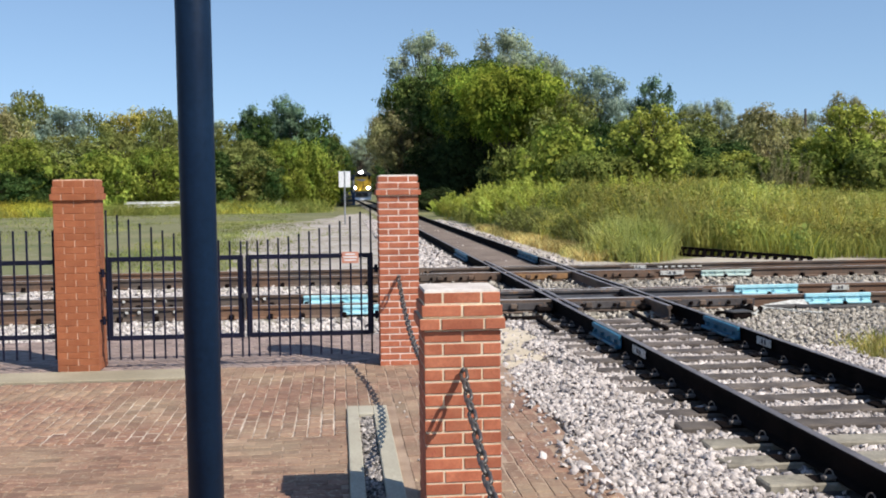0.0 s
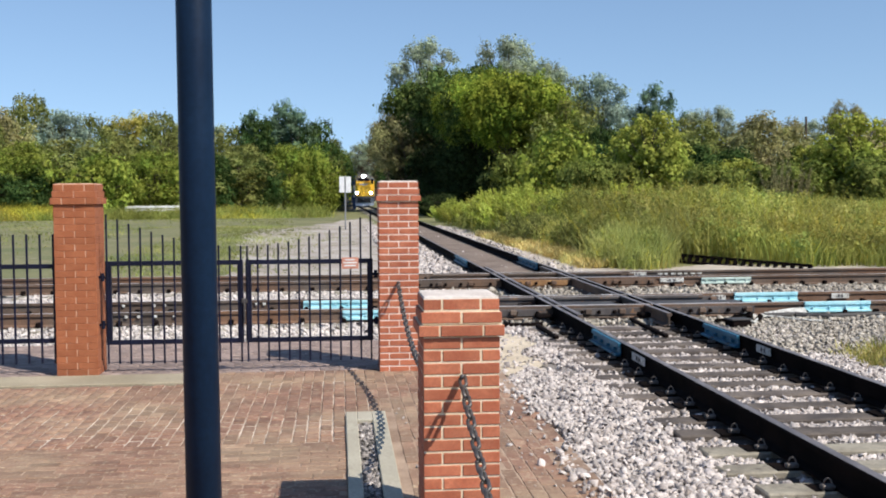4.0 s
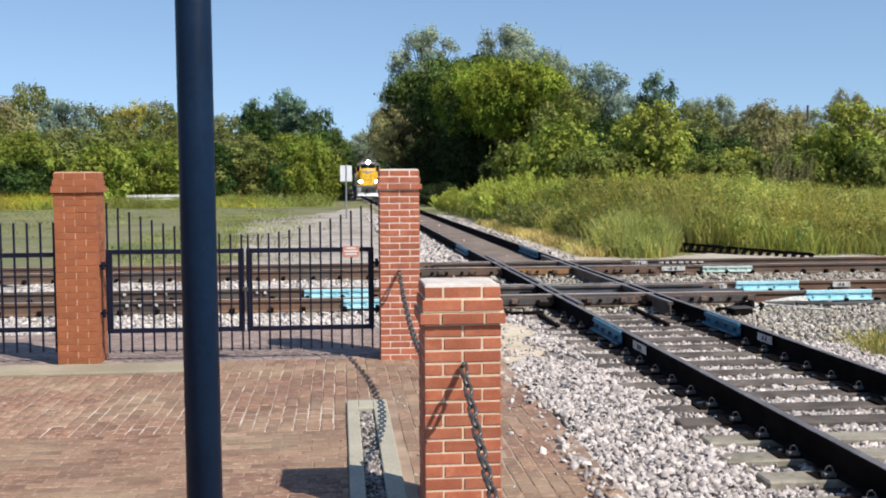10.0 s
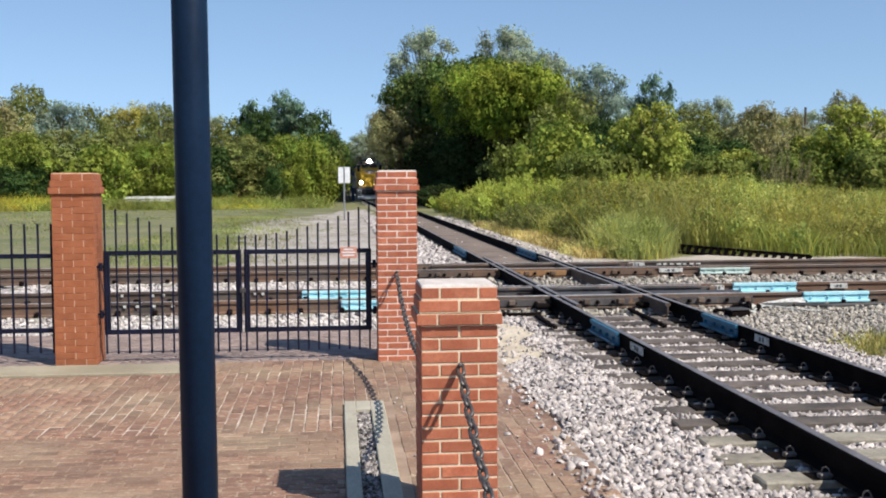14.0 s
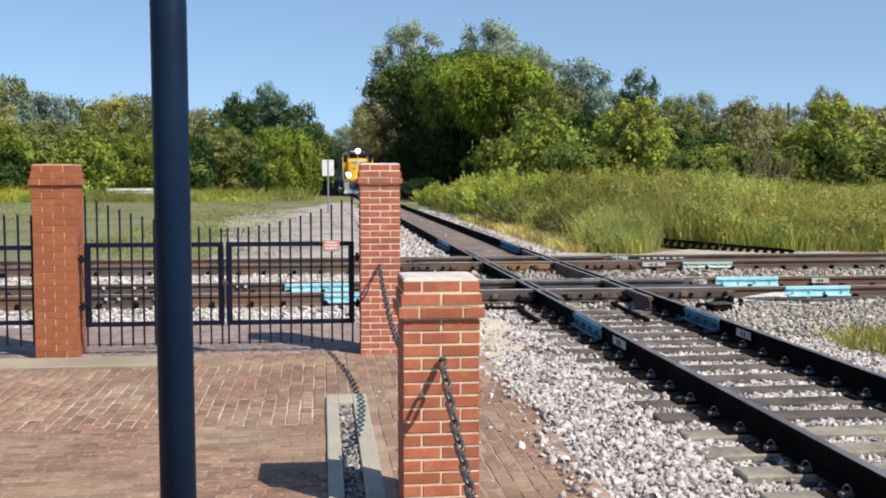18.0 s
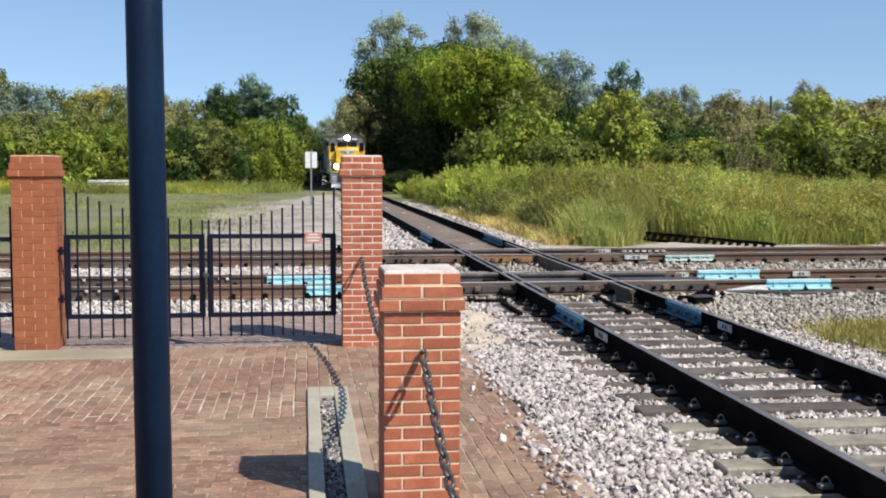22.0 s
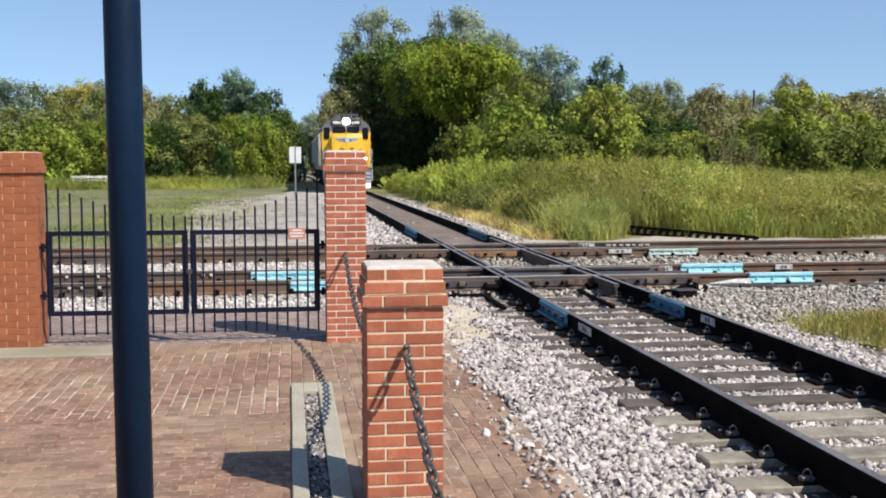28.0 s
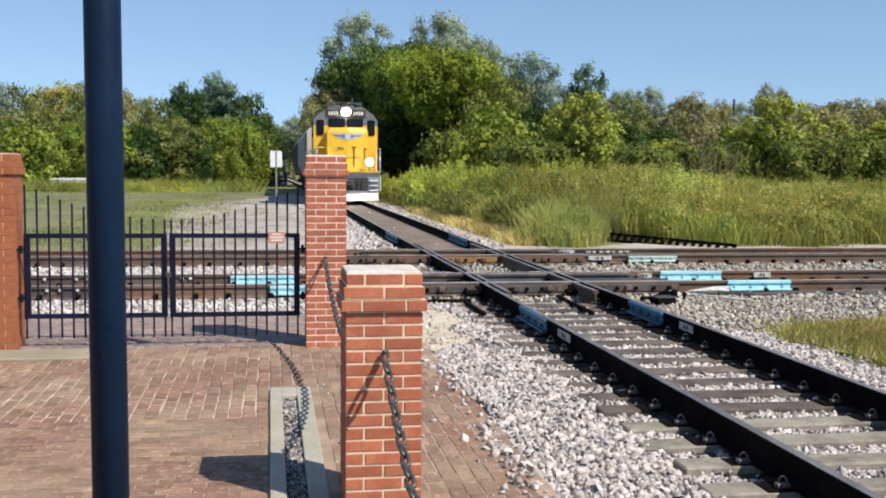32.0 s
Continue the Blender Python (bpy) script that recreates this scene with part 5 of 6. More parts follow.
    # yellow-green brush in front of the clump
    for row in (("ybush", 838, 60, 1.50, 3.0, 0), ("ybush", 876, 54, 2.02, 3.2, 100), ("ybush", 921, 47, 2.07, 3.4, 210), ("ybush", 961, 42, 1.94, 3.0, 300), ("ybush", 862, 64, 1.85, 3.4, 50), ("ybush", 991, 46, 1.94, 3.0, 20), ("ybush", 896, 50, 2.11, 3.4, 330), ("ybush", 941, 45, 2.11, 3.2, 160), ("shrub", 1075, 31, 1.05, 2.2, 20), ("shrub", 1112, 30, 1.0, 2.0, 140), ("shrub", 1150, 29.6, 0.9, 2.2, 260), ("shrub", 1040, 33, 1.15, 2.4, 80), ("shrub", 950, 38.5, 1.25, 2.6, 0), ("shrub", 975, 37, 1.15, 2.2, 90), ("shrub", 930, 41, 1.20, 2.2, 200), ("ybush", 1106, 47, 2.20, 3.6, 130), ("ybush", 1146, 50, 2.20, 3.6, 40)):
        put(*row)


def weeds():
    rng = np.random.default_rng(71)

    # tall weeds on the right of the line
    def region(n, px0, px1, d0, d1):
        px, d = rng.uniform(px0, px1, n), d0 + (d1 - d0) * rng.random(n) ** 1.4
        a = radians(5.64) + np.arctan((px - 784) / 1892.7)
        x, y = d * np.sin(a), d * np.cos(a)
        edge = np.where(y > 24.9, 7.0 - np.clip((y - 38) / 30, 0, 0.6) + 0.35 * np.sin(y * 0.9) + 0.25 * np.sin(y * 2.3), 99)
        front = 25.3 + 0.4 * np.sin(x * 1.3) + 0.3 * np.sin(x * 3.1) + 1.5 * np.clip((9.5 - x) / 2.0, 0, 1) * (x > 7.5)
        ok = (x > edge) & (y > front) & ~((x > 8.2) & (x < 11.8) & (y < 27.75 - (x - 8.85) * 1.19))
        return x[ok], y[ok]

    def high(x, y):
        lump = 1.0 + 0.18 * np.sin(x * 0.55 + 1) * np.sin(y * 0.4) + 0.14 * np.sin(x * 1.7 + y * 0.8)
        base = np.where(x > 14, 1.25, 1.55) * np.clip(0.45 + (y - 25) / 9.0, 0.45, 1.1)
        return lump * base * np.clip((x - 4.6) / 4.0, 0.4, 1.0)

    for n, mtl, label, seed, hs in ((7500, WEED, "tall yellowing weeds beside the railway", 72, 1.0), (6500, WEEDG, "tall green weeds beside the railway", 73, 0.9), (1300, GOLD, "flowering goldenrod among the weeds", 74, 1.12)):
        x, y = region(n, 786, 1900, 25, 62)
        p = np.stack([x, y, -0.1 + np.zeros(len(x))], 1)
        grass("weeds", p, high(x, y) * hs, 0.0095, mtl, label, seed, 7, 0.22, 0.55)
    x, y = region(1500, 1075, 1240, 25, 30)
    grass("weeds", np.stack([x, y, -0.1 + np.zeros(len(x))], 1), high(x, y) * 1.05, 0.008, PALEWEED, "pale green grass at the edge of the weeds", 93, 9, 0.22, 0.6)
    # leafy growth that fills the weeds
    for n, mtl, label, seed, sz in ((900, WEEDG, "leafy green weeds in a thicket", 91, 0.055), (900, WEED, "leafy yellow-green weeds in a thicket", 92, 0.05)):
        x, y = region(n, 786, 1900, 25.4, 60)
        hh = high(x, y)
        r = 0.30 + 0.32 * rng.random(len(x))
        cen = np.stack([x, y, hh - r * 0.9 + 0.1 * rng.normal(size=len(x))], 1)
        v, f = leaf_cloud(np.random.default_rng(seed), cen, r, 80000, sz * 0.82, 0.3, 0.3, 4)
        v[:, 2] = np.maximum(v[:, 2], -0.08)
        tagged(new("weeds", raw_mesh("weeds", v, f, mtl)), label, "weeds", kind="stuff")
    # low dry grass along the verge
    x, y = rng.uniform(6.0, 8.0, 5200), rng.uniform(25.6, 46, 5200)
    grass("dry_grass", np.stack([x, y, np.full(5200, -0.09)], 1), 0.08 + 0.26 * rng.random(5200), 0.012, STRAW, "dry yellow grass on the verge", 75, 6, 0.12, 0.8)
    # grass patch by the near track
    x, y = rng.uniform(5.2, 10.2, 12000), rng.uniform(6.5, 13.8, 12000)
    ok = (x > 5.70 + 0.16 * np.sin(y * 2.1) + 1.1 * rng.random(12000) ** 2) & (y < 11.8 + 0.35 * np.sin(x * 1.3) + 0.35 * (x - 6) - 1.3 * rng.random(12000) ** 2)
    p = np.stack([x[ok], y[ok], np.full(ok.sum(), -0.09)], 1)
    k = len(p) * 2 // 5
    grass("verge_grass", p[:k], 0.08 + 0.16 * rng.random(k) ** 2, 0.0055, WEED, "yellowing grass beside the ballast", 76, 9, 0.06, 0.7)
    grass("verge_grass", p[k:], 0.06 + 0.12 * rng.random(len(p) - k) ** 2, 0.0055, STRAW, "dry straw-coloured grass beside the ballast", 77, 9, 0.06, 0.8)
    # the meadow on the left
    x, y = rng.uniform(-45, 1.5, 9000), rng.uniform(26, 96, 9000)
    ok = ((x < -9.5) | ((y > 58) & (x < -2.5 - (y - 58) * 0.05))) & (np.sin(x * 0.35 + 2) * np.sin(y * 0.21) + rng.normal(0, 0.5, 9000) > -0.35)
    z = -0.1 - 0.0042 * np.clip(y - 58, 0, 200)
    p = np.stack([x, y, z], 1)[ok]
    grass("meadow_grass", p, 0.06 + 0.14 * rng.random(len(p)) ** 2, 0.012, G_OLIVE, "short meadow grass", 78, 7, 0.25, 0.8)
    x, y = rng.uniform(-6.5, 0.5, 2600), rng.uniform(25, 60, 2600)
    ok = rng.random(2600) < np.clip((-0.6 - x) / 3.0, 0.05, 1.0)
    grass("meadow_grass", np.stack([x, y, np.full(2600, -0.085)], 1)[ok], 0.05 + 0.10 * rng.random(ok.sum()) ** 2, 0.010, G_OLIVE, "sparse low grass creeping over the gravel", 94, 7, 0.3, 0.9)
    for n, px0, px1, mtl, label, hh, seed in ((1450, -80, 572, WEEDG, "rank green weeds under the trees", 0.8, 79), (420, -80, 80, GOLD, "goldenrod in flower under the trees", 1.0, 80), (80, 360, 480, GOLD, "goldenrod in flower under the trees", 0.9, 81), (350, -80, 568, WEED, "yellowing weeds under the trees", 0.7, 82)):
        px, d = rng.uniform(px0, px1, n), rng.uniform(84, 100, n)
        a = radians(5.64) + np.arctan((px - 784) / 1892.7)
        x, y = d * np.sin(a), d * np.cos(a)
        p = np.stack([x, y, -0.1 - 0.0042 * np.clip(y - 58, 0, 200)], 1)
        grass("weeds", p, hh * rng.uniform(0.4, 1.1, n) * (1.0 + 0.45 * np.sin(x * 0.7) * np.sin(y * 0.9 + x * 0.31) + 0.3 * np.sin(x * 1.9)), 0.018, mtl, label, seed, 16, 0.5, 1.3)

# ---------------------------------------------------------------- the train
def quad_part(name, pts, material, parent, thick=0.02, label=""):
    """A flat plate with the given corners, given thickness along its normal."""
    bm = B()
    f = bm.faces.new([bm.verts.new(p) for p in pts])
    n = f.normal if f.normal.length else Vector((0, -1, 0))
    bm.normal_update()
    n = f.normal.copy()
    r = bmesh.ops.extrude_face_region(bm, geom=[f])
    bmesh.ops.translate(bm, verts=[v for v in r["geom"] if isinstance(v, bmesh.types.BMVert)], vec=-n * thick)
    bmesh.ops.recalc_face_normals(bm, faces=bm.faces)
    return part(name, bm, material, parent, label)


def wheelset(parent, y, r=0.5):
    bm = B()
    for s in (-1, 1):
        cyl(bm, (s * 0.70, 0, 0), (s * 0.83, 0, 0), r, n=28)
        cyl(bm, (s * 0.67, 0, 0), (s * 0.70, 0, 0), r + 0.03, n=28)
        cyl(bm, (s * 0.83, 0, 0), (s * 0.88, 0, 0), 0.16, n=12)
        for k in range(6):
            a = 1.047 * k
            cyl(bm, (s * 0.82, 0.3 * math.cos(a), 0.3 * math.sin(a)), (s * 0.845, 0.3 * math.cos(a), 0.3 * math.sin(a)), 0.05, n=8)
    cyl(bm, (-0.7, 0, 0), (0.7, 0, 0), 0.09, n=12)
    me = mesh_of(bm, "wheelset", DARKGREY)
    ob = new("wheelset", me)
    ob.parent = parent
    ob.location = (0, y, r)
    return ob


def truck(parent, y, wheels, gap=1.37):
    bm = B()
    n = wheels
    half = gap * (n - 1) / 2
    for s in (-1, 1):
        prism(bm, [(y - half - 0.45, 0.55), (y - half - 0.3, 0.95), (y + half + 0.3, 0.95), (y + half + 0.45, 0.55), (y + half * 0.4, 0.35), (y - half * 0.4, 0.35)], s * 0.95, s * 1.00, "x")
        for k in range(n):
            yy = y - half + gap * k
            box(bm, min(s * 1.00, s * 1.2), max(s * 1.00, s * 1.2), yy - 0.17, yy + 0.17, 0.4, 0.72, 0.03)
    box(bm, -0.95, 0.95, y - 0.25, y + 0.25, 0.6, 0.95)
    part("truck_frame", bm, DARKGREY, parent)
    return [wheelset(parent, y - half + gap * k) for k in range(n)]


def prow(x):
    """How far back the front of the nose lies beside its middle line."""
    return 1.15 + 0.105 * abs(x) / 0.97


def locomotive():
    th = thing("locomotive", "yellow and grey diesel locomotive with lit headlights", "locomotive")
    L = 17.5
    wheels = truck(th, 4.4, 2, 2.7) + truck(th, 13.4, 2, 2.7)
    bm = B()
    box(bm, -1.5, 1.5, 0.85, L - 0.4, 1.12, 1.40, 0.02)
    part("frame", bm, GREY, th)
    bm = B()
    box(bm, -1.05, 1.05, 6.6, 11.2, 0.45, 1.12, 0.12)
    part("fuel_tank", bm, DARKGREY, th)
    # pilot and plough
    bm = B()
    prism(bm, [(-1.46, 0.42), (-1.46, 1.14), (1.46, 1.14), (1.46, 0.42), (1.3, 0.30), (-1.3, 0.30)], 0.62, 0.72)
    part("pilot", bm, PILOT, th)
    # flat dark plate on the pilot's face, standing in for its shaded middle
    bm = B()
    box(bm, -0.92, 0.92, 0.60, 0.618, 0.50, 1.10, 0.006)
    part("pilot_recess", bm, DARKGREY, th)
    for s in (-1, 1):
        for k in range(3):
            bm = B()
            box(bm, s * 1.2 - 0.2, s * 1.2 + 0.2, 0.50, 0.618, 0.48 + 0.22 * k, 0.53 + 0.22 * k, 0.01)
            part("front_step", bm, WHITE, th)
    bm = B()
    box(bm, -1.46, 1.46, 0.585, 0.60, 1.33, 1.40)
    part("sill_stripe", bm, YELLOW, th)
    bm = B()
    v = [bm.verts.new(p) for p in ((-1.42, 0.50, 0.045), (0, 0.06, 0.03), (1.42, 0.50, 0.045), (1.40, 0.62, 0.40), (0, 0.34, 0.34), (-1.40, 0.62, 0.40))]
    back = [bm.verts.new((q.co.x, q.co.y + 0.05, q.co.z)) for q in v]
    for a in ((0, 1, 4, 5), (1, 2, 3, 4)):
        bm.faces.new([v[i] for i in a])
        bm.faces.new([back[i] for i in a[::-1]])
    for i in range(6):
        j = (i + 1) % 6
        bm.faces.new((v[j], v[i], back[i], back[j]))
    bmesh.ops.recalc_face_normals(bm, faces=bm.faces)
    part("plough", bm, WHITE, th, "white snow plough blade")
    bm = B()
    box(bm, -0.16, 0.16, -0.05, 0.70, 0.72, 1.0, 0.05)
    box(bm, -0.24, 0.24, 0.5, 0.68, 0.62, 1.1, 0.03)
    part("coupler", bm, DARKGREY, th)
    for s in (-1, 1):
        for k in range(2):
            bm = B()
            cyl(bm, (s * (0.42 + 0.2 * k), 0.6, 0.98), (s * (0.44 + 0.2 * k), 0.5, 0.62), 0.024, n=7)
            part("air_hose", bm, DARKGREY, th)
        for z in (0.42, 0.76):
            bm = B()
            box(bm, min(s * 1.15, s * 1.5), max(s * 1.15, s * 1.5), 0.72 + z * 0.1, 1.3, z, z + 0.04)
            part("step", bm, GREY, th)
    # nose
    bm = B()
    rows = []
    for z, w, f in ((1.40, 0.97, 0.0), (3.18, 0.97, 0.0), (3.40, 0.84, 0.10)):
        rows.append([bm.verts.new(p) for p in ((-w, prow(0.97) + f, z), (0, prow(0) + f, z), (w, prow(0.97) + f, z), (w, 2.75, z), (-w, 2.75, z))])
    for a, b in zip(rows, rows[1:]):
        for i in range(5):
            bm.faces.new((a[i], a[(i + 1) % 5], b[(i + 1) % 5], b[i]))
    bm.faces.new(rows[0][::-1])
    bm.faces.new(rows[-1])
    bmesh.ops.recalc_face_normals(bm, faces=bm.faces)
    part("nose", bm, YELLOW, th, "yellow short hood")
    bm = B()
    cyl(bm, (0.30, prow(0.30) - 0.03, 1.62), (0.30, prow(0.30) - 0.03, 2.52), 0.024, n=8)
    part("door_edge", bm, DARKGREY, th)
    for x, z, w in ((0.30, 2.50, 0.12), (0.86, 2.42, 0.05), (-0.36, 2.46, 0.16)):
        bm = B()
        cyl(bm, (x - w, prow(x) - 0.05, z), (x + w, prow(x) - 0.05, z), 0.024, n=8)
        cyl(bm, (x, prow(x) - 0.05, z), (x, prow(x) + 0.02, z), 0.02, n=8)
        part("grab_iron", bm, DARKGREY, th)
    bm = B()
    cyl(bm, (0.80, prow(0.8) - 0.03, 1.95), (0.80, prow(0.8) - 0.03, 2.45), 0.022, n=8)
    part("grab_iron", bm, DARKGREY, th)
    # wings emblem in plain shapes
    for s in (-1, 1):
        for k, (w, z) in enumerate(((0.80, 3.14), (0.70, 3.05), (0.54, 2.96))):
            quad_part("wing_stripe", [(s * 0.12, prow(0.12) - 0.007, z), (s * 0.12, prow(0.12) - 0.007, z - 0.085), (s * (w - 0.14), prow(w - 0.14) - 0.007, z - 0.06), (s * w, prow(w) - 0.007, z)], SILVER if k % 2 == 0 else WINGBLUE, th, 0.008)
    bm = B()
    prism(bm, [(-0.13, 3.10), (0.13, 3.10), (0.13, 2.92), (0, 2.80), (-0.13, 2.92)], prow(0) - 0.02, prow(0.13) + 0.002)
    part("shield", bm, SILVER, th)
    for s in (-1, 1):
        bm = B()
        box(bm, s * 0.20 - 0.06, s * 0.20 + 0.06, prow(0.14) - 0.026, prow(0.26), 2.90, 3.08, 0.004)
        part("emblem_block", bm, WINGBLUE, th)
    # front platform, anticlimber and ditch lights
    bm = B()
    box(bm, -1.5, 1.5, 0.60, 0.86, 1.13, 1.40, 0.03)
    part("anticlimber", bm, GREY, th)
    for s in (-1, 1):
        bm = B()
        cyl(bm, (s * 1.00, 0.70, 1.82), (s * 1.00, 0.95, 1.82), 0.17, 0.15, n=20)
        box(bm, s * 1.00 - 0.04, s * 1.00 + 0.04, 0.84, 0.92, 1.40, 1.70)
        can = part("ditch_light", bm, GREY, th)
        bm = B()
        cyl(bm, (s * 1.00, 0.66, 1.82), (s * 1.00, 0.70, 1.82), 0.165, n=20)
        part("lens", bm, LAMPGLOW, can, "brightly lit lens")
    # cab
    out = [(-1.56, 1.40), (-1.56, 3.78), (-1.34, 4.08), (-0.80, 4.42), (0.80, 4.42), (1.34, 4.08), (1.56, 3.78), (1.56, 1.40)]
    low = [(-1.56, 1.40), (-1.56, 3.55), (1.56, 3.55), (1.56, 1.40)]
    bm = B()
    prism(bm, low, 2.6, 5.0)
    cab = part("cab", bm, YELLOW, th)
    bm = B()
    prism(bm, [(-1.56, 3.552)] + out[1:-1] + [(1.56, 3.552)], 2.6, 5.0)
    part("cab_roof", bm, GREY, th, "grey cab top")
    for x0, x1, z0, z1 in ((-0.84, -0.04, 3.47, 3.86), (0.04, 0.84, 3.47, 3.86), (-1.42, -1.06, 3.08, 3.80), (1.06, 1.42, 3.08, 3.80)):
        bm = B()
        box(bm, x0, x1, 2.545, 2.60, z0, z1, 0.045)
        part("cab_window", bm, GLASS, cab)
    for s in (-1, 1):
        for y0, y1 in ((2.85, 3.6), (3.75, 4.5)):
            bm = B()
            box(bm, min(s * 1.56, s * 1.585), max(s * 1.56, s * 1.585), y0, y1, 3.0, 3.75, 0.01)
            part("cab_window", bm, GLASS, cab)
    bm = B()
    box(bm, -0.98, 0.98, 2.54, 2.60, 3.93, 4.30, 0.02)
    board = part("number_board", bm, DARKGREY, th)
    for s in (-1, 1):
        for k in range(4):
            bm = B()
            c = s * (0.42 + 0.125 * k)
            box(bm, c - 0.032, c + 0.032, 2.528, 2.54, 4.04, 4.20)
            part("digit_bar", bm, WHITE, board)
    bm = B()
    box(bm, -0.30, 0.30, 2.46, 2.60, 4.06, 4.40, 0.05)
    hl = part("headlight", bm, GREY, th)
    for s in (-1, 1):
        bm = B()
        cyl(bm, (s * 0.05, 2.43 - 0.002 * s, 4.20), (s * 0.05, 2.46, 4.20), 0.165, n=20)
        part("lens", bm, LAMPGLOW, hl, "brightly lit lens")
    for x0, x1 in ((-0.62, -0.3), (-0.2, 0.45)):
        bm = B()
        box(bm, x0, x1, 3.2, 3.7, 4.42, 4.54, 0.03)
        part("roof_vent", bm, GREY, th)
    for k in range(3):
        bm = B()
        cyl(bm, (0.55 + 0.1 * k, 2.9, 4.60), (0.55 + 0.1 * k, 3.5, 4.60), 0.05, 0.03, n=8)
        cyl(bm, (0.55 + 0.1 * k, 3.3, 4.40), (0.55 + 0.1 * k, 3.3, 4.60), 0.02, n=6)
        part("horn", bm, GREY, th)
    for s in (-1, 1):
        bm = B()
        cyl(bm, (s * 0.72, 2.7, 4.62), (s * 0.72, 4.6, 4.62), 0.02, n=6)
        cyl(bm, (s * 0.72, 2.7, 4.40), (s * 0.72, 2.7, 4.62), 0.02, n=6)
        cyl(bm, (s * 0.72, 4.6, 4.40), (s * 0.72, 4.6, 4.62), 0.02, n=6)
        part("roof_rail", bm, GREY, th)
    bm = B()
    cyl(bm, (-0.72, 2.7, 4.62), (0.72, 2.7, 4.62), 0.02, n=6)
    part("roof_rail", bm, GREY, th)
    bm = B()
    cyl(bm, (0.35, 2.9, 4.42), (0.35, 2.9, 4.85), 0.03, n=8)
    part("antenna", bm, GREY, th)
    # long hood
    bm = B()
    prism(bm, [(-0.95, 1.40), (-0.95, 3.6), (0.95, 3.6), (0.95, 1.40)], 5.0, 16.6)
    part("long_hood", bm, YELLOW, th)
    bm = B()
    prism(bm, [(-0.95, 3.602), (-0.95, 4.05), (-0.7, 4.28), (0.7, 4.28), (0.95, 4.05), (0.95, 3.602)], 5.0, 16.6)
    part("hood_top", bm, GREY, th)
    for k in range(3):
        bm = B()
        cyl(bm, (0, 12.0 + 1.5 * k, 4.28), (0, 12.0 + 1.5 * k, 4.45), 0.6, n=24)
        part("radiator_fan", bm, GREY, th)
    for s in (-1, 1):
        for k in range(9):
            bm = B()
            y = 5.5 + 1.2 * k
            box(bm, min(s * 0.95, s * 0.97), max(s * 0.95, s * 0.97), y, y + 1.05, 1.6, 3.3, 0.01)
            part("hood_door", bm, YELLOW, th)
        # handrails
        for y in [0.75, 2.45] + [5.2 + 1.9 * k for k in range(7)]:
            bm = B()
            cyl(bm, (s * 1.50, y, 1.15), (s * 1.50, y, 2.45), 0.017, n=7)
            part("stanchion", bm, WHITE, th)
        bm = B()
        cyl(bm, (s * 1.50, 0.75, 2.45), (s * 1.50, 2.45, 2.45), 0.016, n=7)
        cyl(bm, (s * 1.50, 5.2, 2.45), (s * 1.50, 16.6, 2.45), 0.016, n=7)
        part("handrail", bm, WHITE, th)
        bm = B()
        cyl(bm, (s * 1.50, 0.75, 2.45), (s * 1.05, 0.72, 2.45), 0.016, n=7)
        part("grab_rail", bm, YELLOW, th)
        bm = B()
        cyl(bm, (s * 1.52, 0.74, 0.5), (s * 1.52, 0.74, 1.2), 0.02, n=7)
        part("grab_rail", bm, WHITE, th)
    bm = B()
    cyl(bm, (-0.5, 0.72, 2.0), (0.5, 0.72, 2.0), 0.018, n=7)
    part("front_chain", bm, DARKGREY, th)
    return th, wheels


def hopper(label, body_mat):
    th = thing("hopper_car", label, "railway car", group="cars behind the locomotive")
    wheels = truck(th, 2.6, 2, 1.78) + truck(th, 13.4, 2, 1.78)
    bm = B()
    prism(bm, [(-1.3, 1.25), (-1.58, 1.8), (-1.58, 3.7), (-1.25, 4.25), (-0.6, 4.45), (0.6, 4.45), (1.25, 4.25), (1.58, 3.7), (1.58, 1.8), (1.3, 1.25)], 1.4, 14.6)
    part("body", bm, body_mat, th)
    for k in range(3):
        y = 4.6 + 3.4 * k
        bm = B()
        bmesh.ops.create_cone(bm, cap_ends=True, segments=4, radius1=0.5, radius2=1.6, depth=0.85, matrix=pose(0, y, 0.85, 0, 0, 45))
        part("hopper_bay", bm, body_mat, th)
    for s in (-1, 1):
        for k in range(12):
            y = 1.9 + 1.1 * k
            bm = B()
            box(bm, min(s * 1.58, s * 1.64), max(s * 1.58, s * 1.64), y, y + 0.1, 1.8, 3.7)
            part("side_rib", bm, body_mat, th)
    for y0, y1 in ((0.4, 1.4), (14.6, 15.6)):
        bm = B()
        box(bm, -1.45, 1.45, y0, y1, 1.0, 1.2)
        box(bm, -1.5, -1.4, y0, y1, 1.2, 3.9)
        box(bm, 1.4, 1.5, y0, y1, 1.2, 3.9)
        part("end_platform", bm, DARKGREY, th)
        bm = B()
        box(bm, -0.14, 0.14, y0 - 0.45 if y0 < 5 else y0, y1 if y0 < 5 else y1 + 0.45, 0.72, 0.98, 0.03)
        part("coupler", bm, DARKGREY, th)
    bm = B()
    box(bm, -0.35, 0.35, 1.4, 14.6, 4.47, 4.55)
    part("roof_walk", bm, body_mat, th)
    return th, wheels


